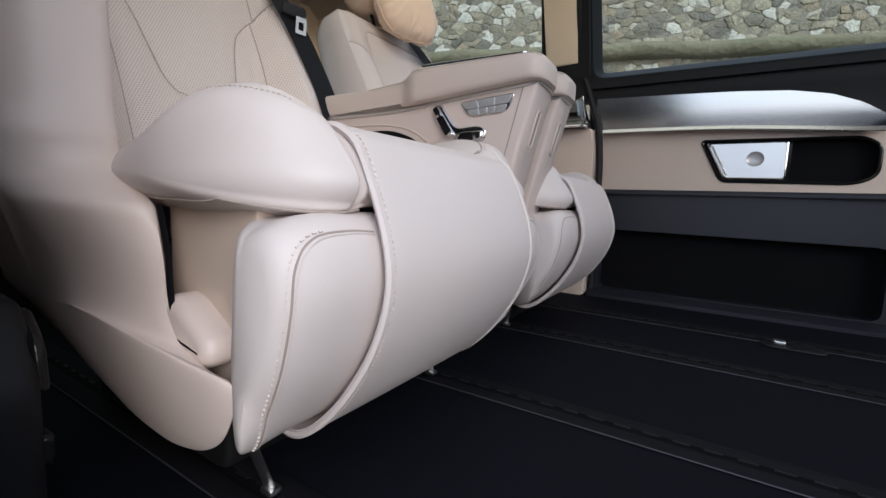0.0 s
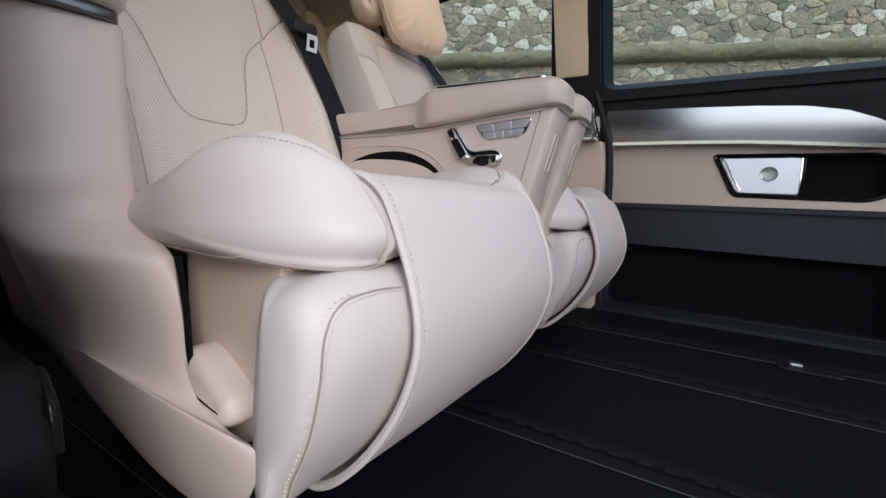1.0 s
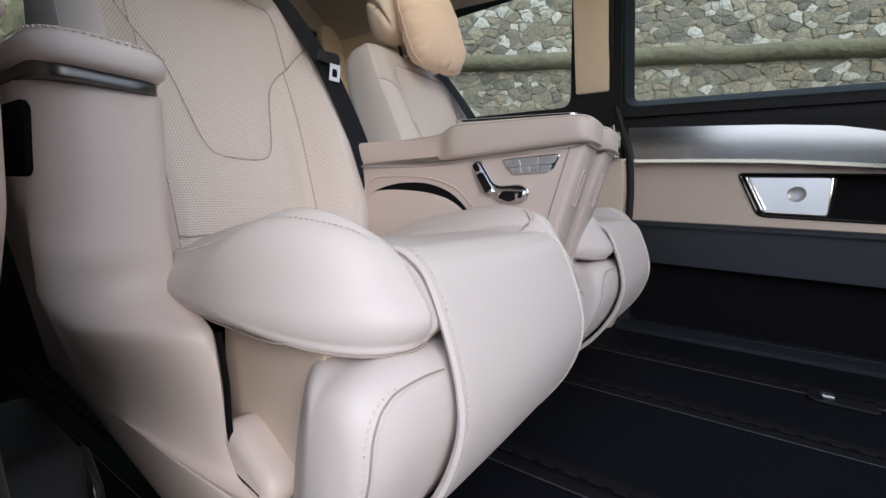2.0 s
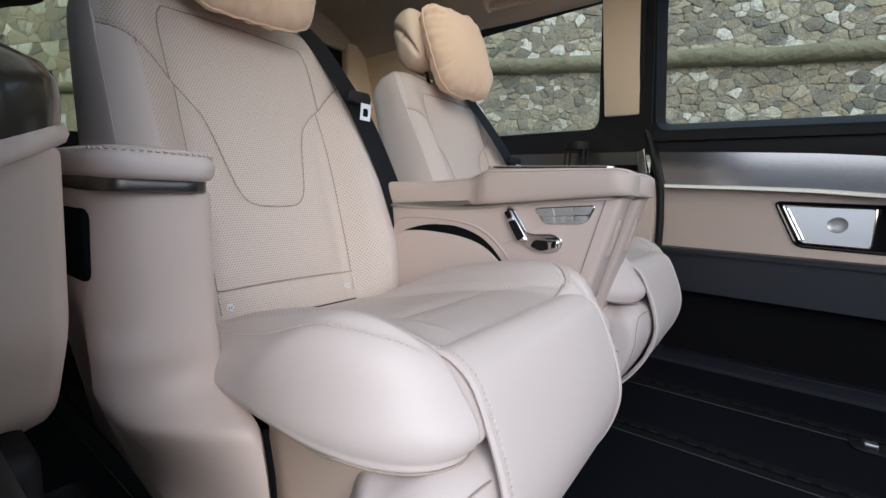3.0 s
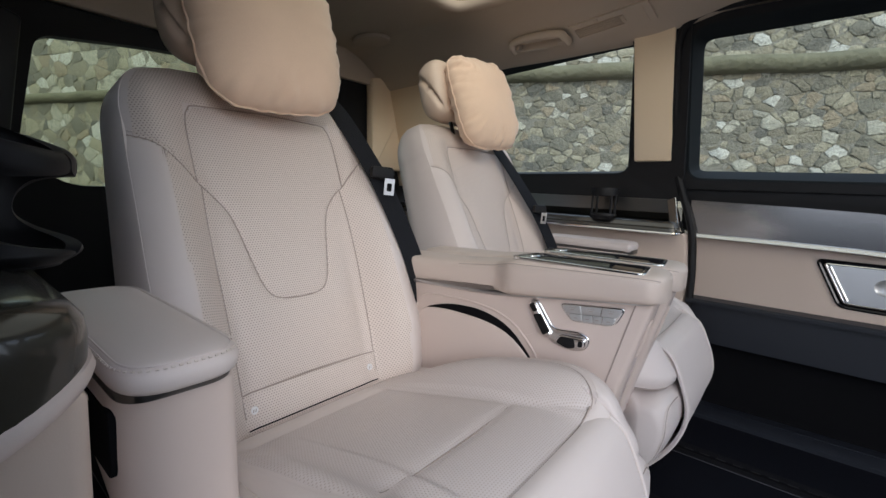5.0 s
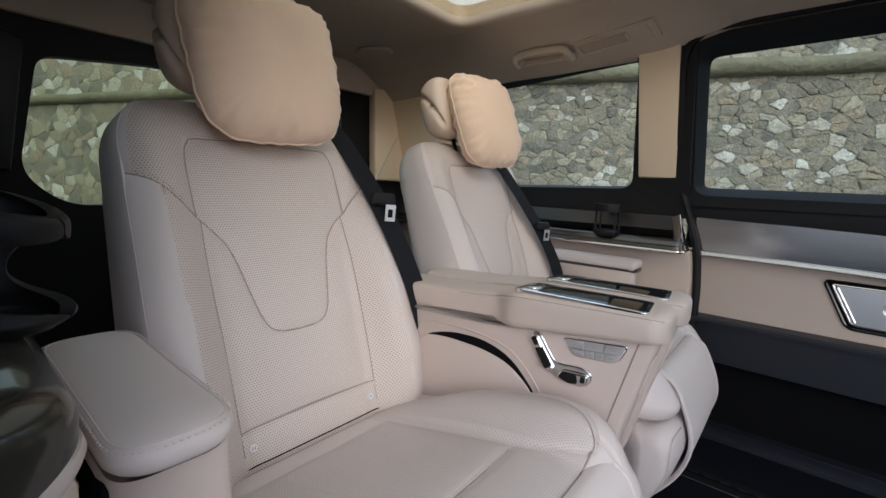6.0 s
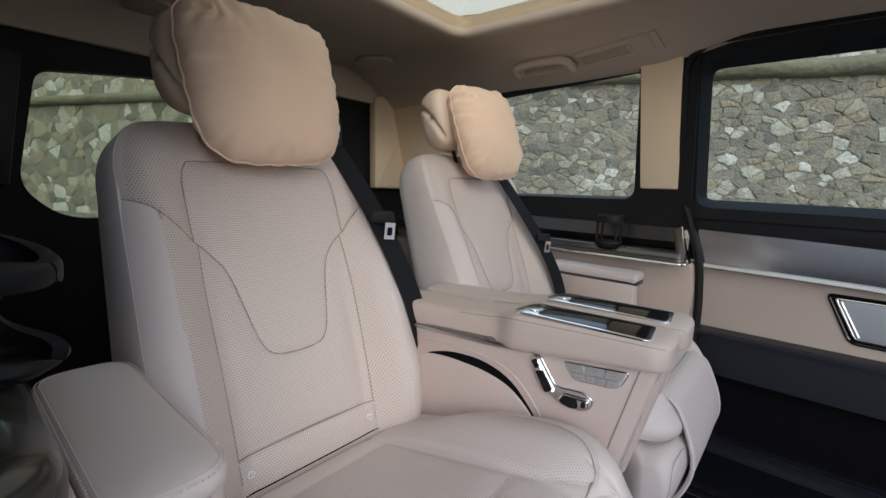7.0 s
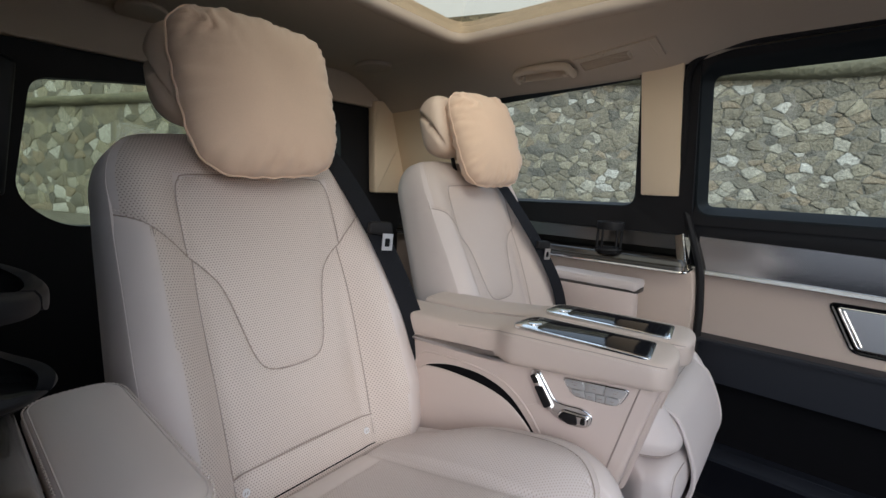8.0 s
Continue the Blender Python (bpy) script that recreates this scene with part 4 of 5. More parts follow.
        return float(np.sqrt((((a + d * t[:, None]) - p) ** 2).sum(1).min()))

    def top_z(w, x):
        s = section(w)[14:116]
        k = next((i for i in range(len(s) - 1) if s[i][0] <= x < s[i + 1][0]), None)
        if k is None:
            return 0.36
        (xa, za), (xb_, zb) = s[k], s[k + 1]
        return za + (zb - za) * (x - xa) / (xb_ - xa)
    for i, w in enumerate(ws):
        for p in rings[i]:
            if p.z > 0.305:
                g = near_seam(w, p.x)
                p.z += 0.0016 * (1 - math.exp(-(g / 0.016) ** 2)) - 0.0030 * math.exp(-(g / 0.0038) ** 2)
                if p.x > 0.23:          # the bolsters draw in beside the flap's hem
                    dent = math.exp(-((w + 0.1775) / 0.0034) ** 2) + math.exp(-((w - 0.1695) / 0.0034) ** 2)
                    p.x -= 0.011 * dent * step(0.24, 0.29, p.x)
                    p.z -= 0.008 * dent * step(0.23, 0.25, p.x)
                if abs(w) < 0.2:
                    p.z -= 0.030 * math.exp(-((p.x + 0.185) / 0.017) ** 2)
    bm = loft(rings)
    uv = bm.loops.layers.uv.new("panel")
    lobe_line, valley = lines[3], lines[2]
    for f in bm.faces:
        for lp in f.loops:
            lp[uv].uv = (lp.vert.co.y, lp.vert.co.x)
        c = f.calc_center_median()
        w = m * c.y
        edge_w = interp(c.x, [p.y for p in valley], [p.x for p in valley])
        left_w = interp(c.x, [p.y for p in lines[4]], [p.x for p in lines[4]])
        lobe_w = interp(c.x, [p.y for p in lobe_line], [p.x for p in lobe_line])
        f.material_index = 1 if (c.z > 0.312 and ((left_w < w < edge_w and -0.113 < c.x < 0.2565) or (edge_w <= w < lobe_w and c.x < 0.2555))) else 0
    bmesh.ops.recalc_face_normals(bm, faces=bm.faces)
    for f in bm.faces:
        f.smooth = True
    part("pad", bm, [LEATHER, SEATPERF], cush, "soft leather pad with raised side bolsters", done=True)

    def lay(pts, dz=0.0):
        return [(x, m * w, top_z(w, x) + dz) for w, x in pts]
    bm = bmesh.new()
    for k, line in enumerate(lines):
        if k in (0, 3):
            tube(lay([(p.x, p.y) for p in line], -0.0024), 0.0011, 5, bm=bm)
        if k == 1:
            tube(lay([(p.x, p.y - 0.0012) for p in line if p.x > -0.172], 0.0004), 0.0016, 5, bm=bm)
    part("seams", bm, SEAM, cush)
    bm = bmesh.new()
    for k, dw, dx in ((3, 0.007, 0.004), (5, -0.006, 0)):
        stitches(lay([(p.x + dw, p.y + dx) for p in lines[k]], 0.0007), 0.0008, bm=bm)
    part("stitching", bm, THREAD, cush)
    # near-black cord painting the shade where the cushion meets the backrest
    pts = []
    for k in range(31):
        w = -0.136 + 0.272 * k / 30
        p = SB + SU * 0.043 + SN * (back_depth(w, 0.043, half_width(0.043)) + 0.0004)
        pts.append((p.x, m * w, p.z))
    part("rear_gap_shade", tube(pts, 0.0013, 6), GAPSHADE, cush, "dark cord as gap shade at the backrest")
    # welt along the lower edge of the bolsters
    for q0 in (1, -1):
        pts = []
        for k in range(25):
            w = q0 * (0.17 + 0.090 * math.sin(k / 24 * math.pi / 2))
            x, z = section(w)[9 * 14 + 8]
            pts.append((x, m * w, z))
        for k in range(9 * 14 + 10, (12 * 14 if q0 < 0 else 10 * 14), 2):
            x, z = section(q0 * 0.2605)[k]
            pts.append((x, m * q0 * 0.2605, z))
        part("welt", tube(pts, 0.0013, 6), SEAM, cush)
    return cush


def build_legrest(seat, m):
    leg = thing("leg_rest", "", "")
    leg.parent = seat
    path = [Vector((p.x, p.y)) for p in smooth_path([(*p, 0) for p in FLAP], 6)]

    def off(d):
        out = []
        for i, p in enumerate(path):
            t = (path[min(i + 1, len(path) - 1)] - path[max(i - 1, 0)]).normalized()
            out.append(p + Vector((-t.y, t.x)) * d)
        return out
    outer, inner = off(0.004), off(-0.003)
    # cover flap
    wl, wr = -0.172, 0.164
    rings = []
    for k in range(41):
        w = wl + (wr - wl) * k / 40
        sag = 0.0015 * math.sin(math.pi * k / 40)
        edge = 0.0025 * math.exp(-min(w - wl, wr - w) / 0.006)
        rings.append([(p.x + sag - edge * 0.6, m * w, p.y) for p in outer] + [(p.x, m * w, p.y) for p in inner[::-1]])
    part("cover_flap", loft(rings), LEATHER, leg, "smooth leather cover flap rolled over the front", 50)
    for w, d in ((wl, 1), (wr, -1)):
        part("hem", tube([(p.x, m * w, p.y) for p in off(0.002)], 0.0042, 6), LEATHER, leg, "rolled hem")
        part("hem_stitching", stitches([(p.x, m * (w + d * 0.0062), p.y) for p in off(0.0046)], 0.0010, 0.0056), THREAD, leg)
    # padded body behind the flap
    base = [(0.215, 0.305), (0.262, 0.312), (0.300, 0.316), (0.322, 0.30), (0.330, 0.262), (0.324, 0.225), (0.306, 0.180), (0.275, 0.135), (0.238, 0.098), (0.205, 0.085), (0.185, 0.10), (0.178, 0.15), (0.19, 0.24)]
    base = [(p.x, p.y) for p in smooth_path([(*p, 0) for p in base], 4, closed=True)]
    rings = []
    N = 90
    for k in range(N + 1):
        w = -0.27 + 0.54 * k / N
        e = max(0.0, (abs(w) - 0.19) / 0.080)
        kk = math.sqrt(max(0.0, 1 - min(1, e) ** 2.6))
        cx, cz = 0.277, 0.222
        bump = 0.0
        ring = []
        for x, z in base:
            f = 0.55 + 0.45 * kk
            g = 0.68 + 0.32 * kk if z > cz else 0.62 + 0.38 * kk
            ring.append((cx + (x - cx) * (f if x > cx else 1 - 0.86 * min(1.0, e) ** 2), m * w, cz + (z - cz) * g))
        rings.append(ring)
    pad = part("pad", loft(rings), LEATHER, leg, "padded leg rest folded down", 60)
    # seam of the side panel, running up the front and over to the flap
    tree = BVHTree.FromPolygons([v.co.copy() for v in pad.data.vertices], [list(f.vertices) for f in pad.data.polygons])
    loop = poly2([(0.240, 0.100), (0.246, 0.125), (0.254, 0.17), (0.258, 0.223), (0.257, 0.264), (0.251, 0.284), (0.241, 0.295), (0.226, 0.3005), (0.199, 0.302), (0.172, 0.300)], 7)

    def front(w, z):
        hit = tree.ray_cast(Vector((0.6, m * w, z)), Vector((-1, 0, 0)))[0]
        return hit.x if hit else 0.3
    for q0 in (1, -1):
        part("side_seam", tube([(front(q0 * p.x, p.y) - 0.0002, m * q0 * p.x, p.y) for p in loop], 0.0011, 6), SEAM, leg)
        part("side_piping", tube([(front(q0 * (p.x - 0.0022), p.y - 0.0018) + 0.0002, m * q0 * (p.x - 0.0022), p.y - 0.0018) for p in loop], 0.0012, 6), LEATHER, leg)
        part("side_stitching", stitches([(front(q0 * w, z) + 0.0010, m * q0 * w, z) for w, z in [(p.x + 0.0048, p.y + 0.002) for p in loop[:52]]], 0.0012, 0.0062), THREAD, leg)
    return leg


def arm_cap(parent, x0, x1, y0, y1, z0, z1, r=0.03, crown=0.008, label=""):
    out = rounded([(x0, y0), (x1, y0), (x1, y1), (x0, y1)], r, 8)
    rings = []
    h = z1 - z0
    mx, my, hx, hy = (x0 + x1) / 2, (y0 + y1) / 2, (x1 - x0) / 2, (y1 - y0) / 2

    def shrink(d):
        return [Vector((mx + (p.x - mx) * (1 - d / hx), my + (p.y - my) * (1 - d / hy))) for p in out]
    for t, ins in ((0.0, 0.008), (0.05, 0.003), (0.2, 0.0), (0.5, -0.001), (0.75, 0.001), (0.88, 0.0045), (0.95, 0.009), (1.0, 0.017)):
        rings.append([(p.x, p.y, z0 + h * t) for p in shrink(ins)])
    for ins, up in ((0.026, 0.4), (0.036, 0.75), (0.044, 1.0)):
        rings.append([(p.x, p.y, z1 + crown * up) for p in shrink(ins)])
    cap = part("cap", loft(rings), LEATHER, parent, label or "padded leather arm cap", 60)
    part("cap_stitching", stitches([(p.x, p.y, z0 + h * 0.84) for p in inset2(out, 0.0006)] + [(out[0].x, out[0].y, z0 + h * 0.84)], 0.0011, 0.0056), THREAD, cap)
    part("cap_seam", tube([(p.x, p.y, z0 + h * 0.90) for p in inset2(out, 0.0052)], 0.0009, 5, closed=True), LEATHER, cap)
    return cap


def build_outer_arm(seat, m):
    """The side console by the door: side plate, column and padded cap. w is measured from the seat's middle, negative outwards."""
    arm = thing("outer_armrest", "", "")
    arm.parent = seat
    out = [(-0.235, 0.527), (0.057, 0.529), (0.060, 0.47), (0.062, 0.40), (0.070, 0.352), (0.105, 0.330), (0.136, 0.315), (0.148, 0.271), (0.153, 0.222), (0.176, 0.189), (0.218, 0.173), (0.257, 0.172), (0.258, 0.148), (0.240, 0.113), (0.206, 0.092), (0.150, 0.080), (0.07, 0.085), (-0.02, 0.105), (-0.14, 0.14), (-0.235, 0.17)]
    out = rounded(out, [0.01, 0.008, 0.02, 0.03, 0.02, 0.015, 0.012, 0.02, 0.02, 0.012, 0.01, 0.012, 0.02, 0.02, 0.02, 0.03, 0.03, 0.03, 0.03, 0.02], 4)[::-1]
    y_in, y_out = -0.262, -0.356
    rings = []
    cx, cz = 0.0, 0.3
    for t, ins in ((0.0, 0.010), (0.05, 0.003), (0.14, 0.0), (0.3, 0.0), (0.45, 0.002), (0.6, 0.005), (0.72, 0.010), (0.82, 0.016), (0.9, 0.024), (0.96, 0.034), (1.0, 0.05)):
        ring = []
        for p in out:
            y = y_in + (y_out - y_in) * t * (1 - 0.62 * step(0.36, 0.22, p.y))
            low = step(0.40, 0.26, p.y)
            fwd = max(0.0, min(1.0, (p.x + 0.2) / 0.45))
            x = p.x - low * fwd * 0.15 * t ** 1.4 - ins * max(-1.0, min(1.0, p.x / 0.05)) * (0.6 if p.y < 0.4 else 1.0)
            zlo = p.y + (0.12 * t ** 1.2) * max(0.0, min(1.0, (0.21 - p.y) / 0.13))
            ring.append((x, m * y, zlo))
        rings.append(ring)
    part("side_shell", loft(rings), SHELL, arm, "smooth beige side shell", 55)
    # inner wall seen below the cushion, thin dark slot and rounded release lever; slot and lever gap are near-black
    # cords painting shade
    part("inner_wall", slab(rounded([(0.10, 0.10), (0.25, 0.17), (0.247, 0.335), (0.10, 0.36)], 0.010, 4), m * -0.20, m * -0.236, 0.002), TRIM, arm, "beige inner side wall")
    part("slot", tube(smooth_path([(0.137, m * -0.2625, 0.316), (0.149, m * -0.2625, 0.271), (0.154, m * -0.2625, 0.223), (0.175, m * -0.2625, 0.192)], 5), 0.0032, 6), GAPSHADE, arm)
    lever = slab(rounded([(0.106, 0.200), (0.142, 0.234), (0.166, 0.228), (0.214, 0.199), (0.216, 0.177), (0.184, 0.162), (0.146, 0.168)], [0.012, 0.012, 0.01, 0.015, 0.012, 0.02, 0.02], 5), m * -0.215, m * -0.266, 0.013)
    part("release_lever", lever, SHELL, arm, "rounded beige release lever")
    part("lever_gap_shade", tube(smooth_path([(0.158, m * -0.228, 0.228), (0.185, m * -0.229, 0.2165), (0.210, m * -0.229, 0.200), (0.212, m * -0.229, 0.178)], 5), 0.003, 6), GAPSHADE, arm)
    # pocket in the outer face, its shade painted as a flat near-black patch
    part("side_slot", slab(rounded([(-0.13, 0.448), (0.026, 0.448), (0.026, 0.511), (-0.13, 0.511)], 0.010, 4), m * -0.345, m * -0.3575, 0.002), GAPSHADE, arm, "side slot drawn as a black shade patch")
    part("trim_ring", slab(rounded([(-0.232, -0.3565), (0.064, -0.3565), (0.064, -0.2635), (-0.232, -0.2635)] if m > 0 else [(-0.232, 0.2635), (0.064, 0.2635), (0.064, 0.3565), (-0.232, 0.3565)], 0.03, 8), 0.5265, 0.539, 0.002, "z"), DARKSTEEL, arm, "satin metal trim ring")
    lo, hi = sorted((m * -0.360, m * -0.262))
    arm_cap(arm, -0.245, 0.083 if m > 0 else 0.060, lo, hi, 0.537 if m > 0 else 0.533, 0.564, 0.040 if m > 0 else 0.014, 0.003)
    return arm


def build_inner_arm(seat, m, w0, w1, yaw, controls):
    """The broad middle armrest with a hinged pocket, seat controls and a lidded tray."""
    arm = thing("inner_armrest", "", "")
    arm.parent = seat
    arm.location = (0.0, m * (w0 + w1) / 2, 0)
    arm.rotation_euler = (0, 0, yaw)
    hw = (w1 - w0) / 2
    out = rounded([(-0.26, 0.26), (0.222, 0.26), (0.255, 0.40), (0.294, 0.5515), (0.10, 0.531), (-0.02, 0.519), (-0.26, 0.514)], [0.01, 0.02, 0.03, 0.006, 0.05, 0.05, 0.01], 4)
    rings = []
    for t, ins in ((-1.0, 0.010), (-0.97, 0.004), (-0.88, 0.0), (0.88, 0.0), (0.97, 0.004), (1.0, 0.010)):
        rings.append([(q.x, t * hw, q.y) for q in inset2(out, ins)])
    part("body", loft(rings), SHELL, arm, "beige armrest body", 50)
    # front face with a shallow slot
    slot = rounded([(-0.010, 0.435), (0.010, 0.435), (0.010, 0.500), (-0.010, 0.500)], 0.006, 4)
    part("front_slot", loft([[(0.255 + (p.y - 0.40) * 0.2574 + d, p.x, p.y) for p in slot] for d in (-0.004, 0.0006)]), SEAM, arm, "narrow slot in the front face")
    part("slot_rim", tube([(0.256 + (p.y - 0.40) * 0.2574, p.x, p.y) for p in slot], 0.0022, 6, closed=True), SHELL, arm)
    side = [(-0.25, 0.505), (-0.02, 0.510), (0.10, 0.522), (0.2, 0.533), (0.272, 0.5405)]
    ring = [(x, -hw - 0.0022, z - 0.0012) for x, z in side] + [(0.287, -hw + 0.005, 0.542), (0.2935, -hw + 0.018, 0.543), (0.2935, hw - 0.018, 0.543), (0.287, hw - 0.005, 0.542)] + [(x, hw + 0.001, z) for x, z in side[::-1]]
    part("trim_strip", tube(smooth_path(ring, 4), 0.0027, 6, flat=1.3), SATIN, arm, "satin metal trim strip")
    # cap: slim behind, broad and raised in front
    xs = [-0.27 + 0.542 * k / 40 for k in range(41)] + [0.272 + 0.034 * math.sin(k / 9 * math.pi / 2) for k in range(1, 10)]
    rings = []
    for x in xs:
        k = step(0.0, 0.055, x)
        zb = interp(x, [-0.27, -0.02, 0.10, 0.2, 0.305], [0.507, 0.512, 0.524, 0.535, 0.545])
        zt = interp(x, [-0.27, -0.1, 0.0, 0.05, 0.2, 0.305], [0.556, 0.560, 0.570, 0.584, 0.587, 0.588])
        e = max(0.0, (x - 0.272) / 0.034)
        f = math.sqrt(max(0.0, 1 - min(1.0, e) ** 2.6))
        wd = (hw + 0.002 + 0.014 * k) * (0.30 + 0.70 * f)
        sh = -0.014 * k
        zt2 = zb + (zt - zb) * (0.72 + 0.28 * f)
        ring = []
        for a, b in ((-0.86, 0.0), (-0.92, 0.05), (-0.965, 0.20), (-0.99, 0.42), (-1.0, 0.68), (-0.985, 0.85), (-0.93, 0.95), (-0.82, 1.0), (-0.45, 1.02), (0, 1.03), (0.45, 1.02), (0.82, 1.0), (0.93, 0.95), (0.985, 0.85), (1.0, 0.68), (0.99, 0.42), (0.965, 0.20), (0.92, 0.05), (0.86, 0.0)):
            ring.append((x, sh + a * wd, zb + (zt2 - zb) * b))
        rings.append(ring)
    cap = part("cap", loft(rings), CAPLEATHER, arm, "padded rosy beige leather arm cap", 60)
    bm, threads = bmesh.new(), bmesh.new()
    for low, high in ((5, 6), (13, 12)):
        pts = [Vector(r[low]).lerp(Vector(r[high]), 0.55) + Vector((0, 0, 0.0004)) for r in rings[14:46]]
        tube(pts, 0.0007, 5, bm=bm)
        stitches([p + Vector((0, (-0.0026 if low == 5 else 0.0026), -0.0036)) for p in pts], 0.0009, 0.0044, bm=threads)
    part("cap_seam", bm, SEAM, cap, "fine seam along the upper edge")
    part("cap_stitching", threads, THREAD, cap)
    # lidded tray: chrome surround, black glass lid, thumb pad
    zl = 0.5885
    o = rounded([(0.040, -0.066), (0.276, -0.069), (0.270, 0.020), (0.052, 0.016)], [0.024, 0.012, 0.012, 0.025], 6)
    tray = part("tray_surround", slab(o, zl - 0.004, zl + 0.0025, 0.0015, "z"), CHROME, arm, "polished surround of the tray")
    part("lid", slab(rounded([(0.084, -0.059), (0.270, -0.062), (0.264, 0.013), (0.092, 0.009)], [0.018, 0.008, 0.008, 0.018], 6), zl, zl + 0.0032, 0.001, "z"), BLACKGLOSS, tray, "black glass lid")
    part("thumb_pad", slab([(0.072 + 0.013 * math.cos(a * math.tau / 24), -0.026 + 0.019 * math.sin(a * math.tau / 24)) for a in range(24)], zl + 0.002, zl + 0.0042, 0.001, "z"), CHROME, tray, "oval chrome thumb pad")
    if controls:
        y = -hw - 0.0005
        flap = rounded([(-0.19, 0.27), (0.118, 0.27), (0.112, 0.36), (0.089, 0.398), (0.042, 0.438), (-0.02, 0.453), (-0.11, 0.457), (-0.168, 0.45), (-0.19, 0.42)], [0.01, 0.01, 0.03, 0.03, 0.03, 0.03, 0.03, 0.03, 0.02], 4)
        # near-black sheet behind the flap paints the shade of its gap
        part("pocket_gap_shade", slab([Vector((p.x * 1.0 + 0.004, p.y + 0.018 * max(0, math.sin((p.x + 0.17) / 0.27 * math.pi)) * step(0.35, 0.44, p.y))) for p in flap], y + 0.004, y - 0.0006, 0.001), GAPSHADE, arm, "near-black sheet as shade of the side pocket's gap")
        part("pocket_flap", slab(flap, y + 0.004, y - 0.004, 0.004), SHELL, arm, "hinged beige pocket flap")
        part("recess_edge", tube([(p[0], y, p[1]) for p in [(q.x, q.y) for q in smooth_path([(-0.188, 0.30, 0), (-0.188, 0.40, 0), (-0.185, 0.452, 0), (-0.165, 0.478, 0), (-0.11, 0.484, 0), (-0.02, 0.481, 0), (0.045, 0.462, 0), (0.095, 0.415, 0), (0.122, 0.36, 0), (0.13, 0.29, 0)], 5)]], 0.0022, 6), SHELL, arm)
        part("front_seam", tube([(0.264, y, 0.535), (0.243, y, 0.45), (0.226, y, 0.38), (0.206, y, 0.29)], 0.0012, 5), SEAM, arm)
        # button panel
        quad = [Vector((0.137, 0.5165)), Vector((0.160, 0.4865)), Vector((0.236, 0.4915)), Vector((0.252, 0.5275))]
        o = rounded(quad, [0.012, 0.012, 0.016, 0.012], 5)
        panel = part("button_panel", slab(o, y + 0.004, y - 0.002, 0.002), CHROME, arm, "silver panel of seat buttons")

        def spot(u, v):
            return (quad[1] * (1 - u) + quad[2] * u) * (1 - v) + (quad[0] * (1 - u) + quad[3] * u) * v
        for v0, v1, cuts in ((0.49, 0.92, (0.035, 0.34, 0.66, 0.965)), (0.09, 0.46, (0.06, 0.32, 0.52, 0.70, 0.94))):
            for a, b in zip(cuts, cuts[1:]):
                ra, rb = (0.005 if a == cuts[0] else 0.001), (0.005 if b == cuts[-1] else 0.001)
                k = part("button", slab(rounded([spot(a + 0.008, v1), spot(a + 0.008, v0), spot(b - 0.008, v0), spot(b - 0.008, v1)], [ra, ra, rb, rb], 3), y, y - 0.0045, 0.0010), BUTTON, panel)
                c = spot((a + b) / 2, (v0 + v1) / 2)
                bm = bmesh.new()
                tube([(c.x - 0.003, y - 0.0047, c.y - 0.0010), (c.x + 0.003, y - 0.0047, c.y - 0.0002)], 0.0005, 4, bm=bm)
                if v0 > 0.4:
                    for q in range(3):
                        tube([(c.x - 0.005 + q * 0.004, y - 0.0047, c.y + 0.0032), (c.x - 0.0035 + q * 0.004, y - 0.0047, c.y + 0.0034)], 0.0006, 4, bm=bm)
                part("symbol", bm, SEAM, k)
        # seat-shaped switch: back lever, cushion rocker
        def down(line):
            return [Vector((p[0] - 0.005, p[1] - 0.006)) for p in line]
        o = rounded([(0.086, 0.514), (0.094, 0.522), (0.106, 0.520), (0.138, 0.474), (0.185, 0.478), (0.203, 0.470), (0.200, 0.448), (0.180, 0.440), (0.140, 0.443), (0.118, 0.463)], [0.006, 0.006, 0.008, 0.012, 0.012, 0.008, 0.012, 0.02, 0.02, 0.02], 4)
        sw = part("seat_switch", slab(down(o), y + 0.003, y - 0.004, 0.003), CHROME, arm, "chrome seat-shaped adjuster")
        part("back_lever", slab(rounded(down([(0.090, 0.512), (0.100, 0.518), (0.138, 0.462), (0.128, 0.455)]), 0.005, 4), y, y - 0.012, 0.004), CHROME, sw)
        part("lever_window", slab(rounded(down([(0.099, 0.494), (0.113, 0.499), (0.134, 0.468), (0.121, 0.459)]), 0.004, 4), y - 0.010, y - 0.0125, 0.001), BLACKGLOSS, sw)
        part("lever_window", slab(rounded(down([(0.090, 0.511), (0.099, 0.517), (0.108, 0.503), (0.099, 0.498)]), 0.003, 4), y - 0.010, y - 0.0125, 0.001), BLACKGLOSS, sw)
        part("cushion_rocker", slab(rounded(down([(0.142, 0.452), (0.150, 0.466), (0.198, 0.468), (0.197, 0.450), (0.175, 0.444)]), 0.007, 4), y, y - 0.011, 0.004), CHROME, sw)
        part("rocker_window", slab(rounded(down([(0.145, 0.452), (0.153, 0.4645), (0.178, 0.4655), (0.181, 0.449), (0.165, 0.445)]), 0.005, 4), y - 0.009, y - 0.0115, 0.001), BLACKGLOSS, sw)
        part("rocker_window", slab(rounded(down([(0.184, 0.452), (0.185, 0.464), (0.193, 0.464), (0.193, 0.453)]), 0.003, 4), y - 0.009, y - 0.0115, 0.001), BLACKGLOSS, sw)
    return arm


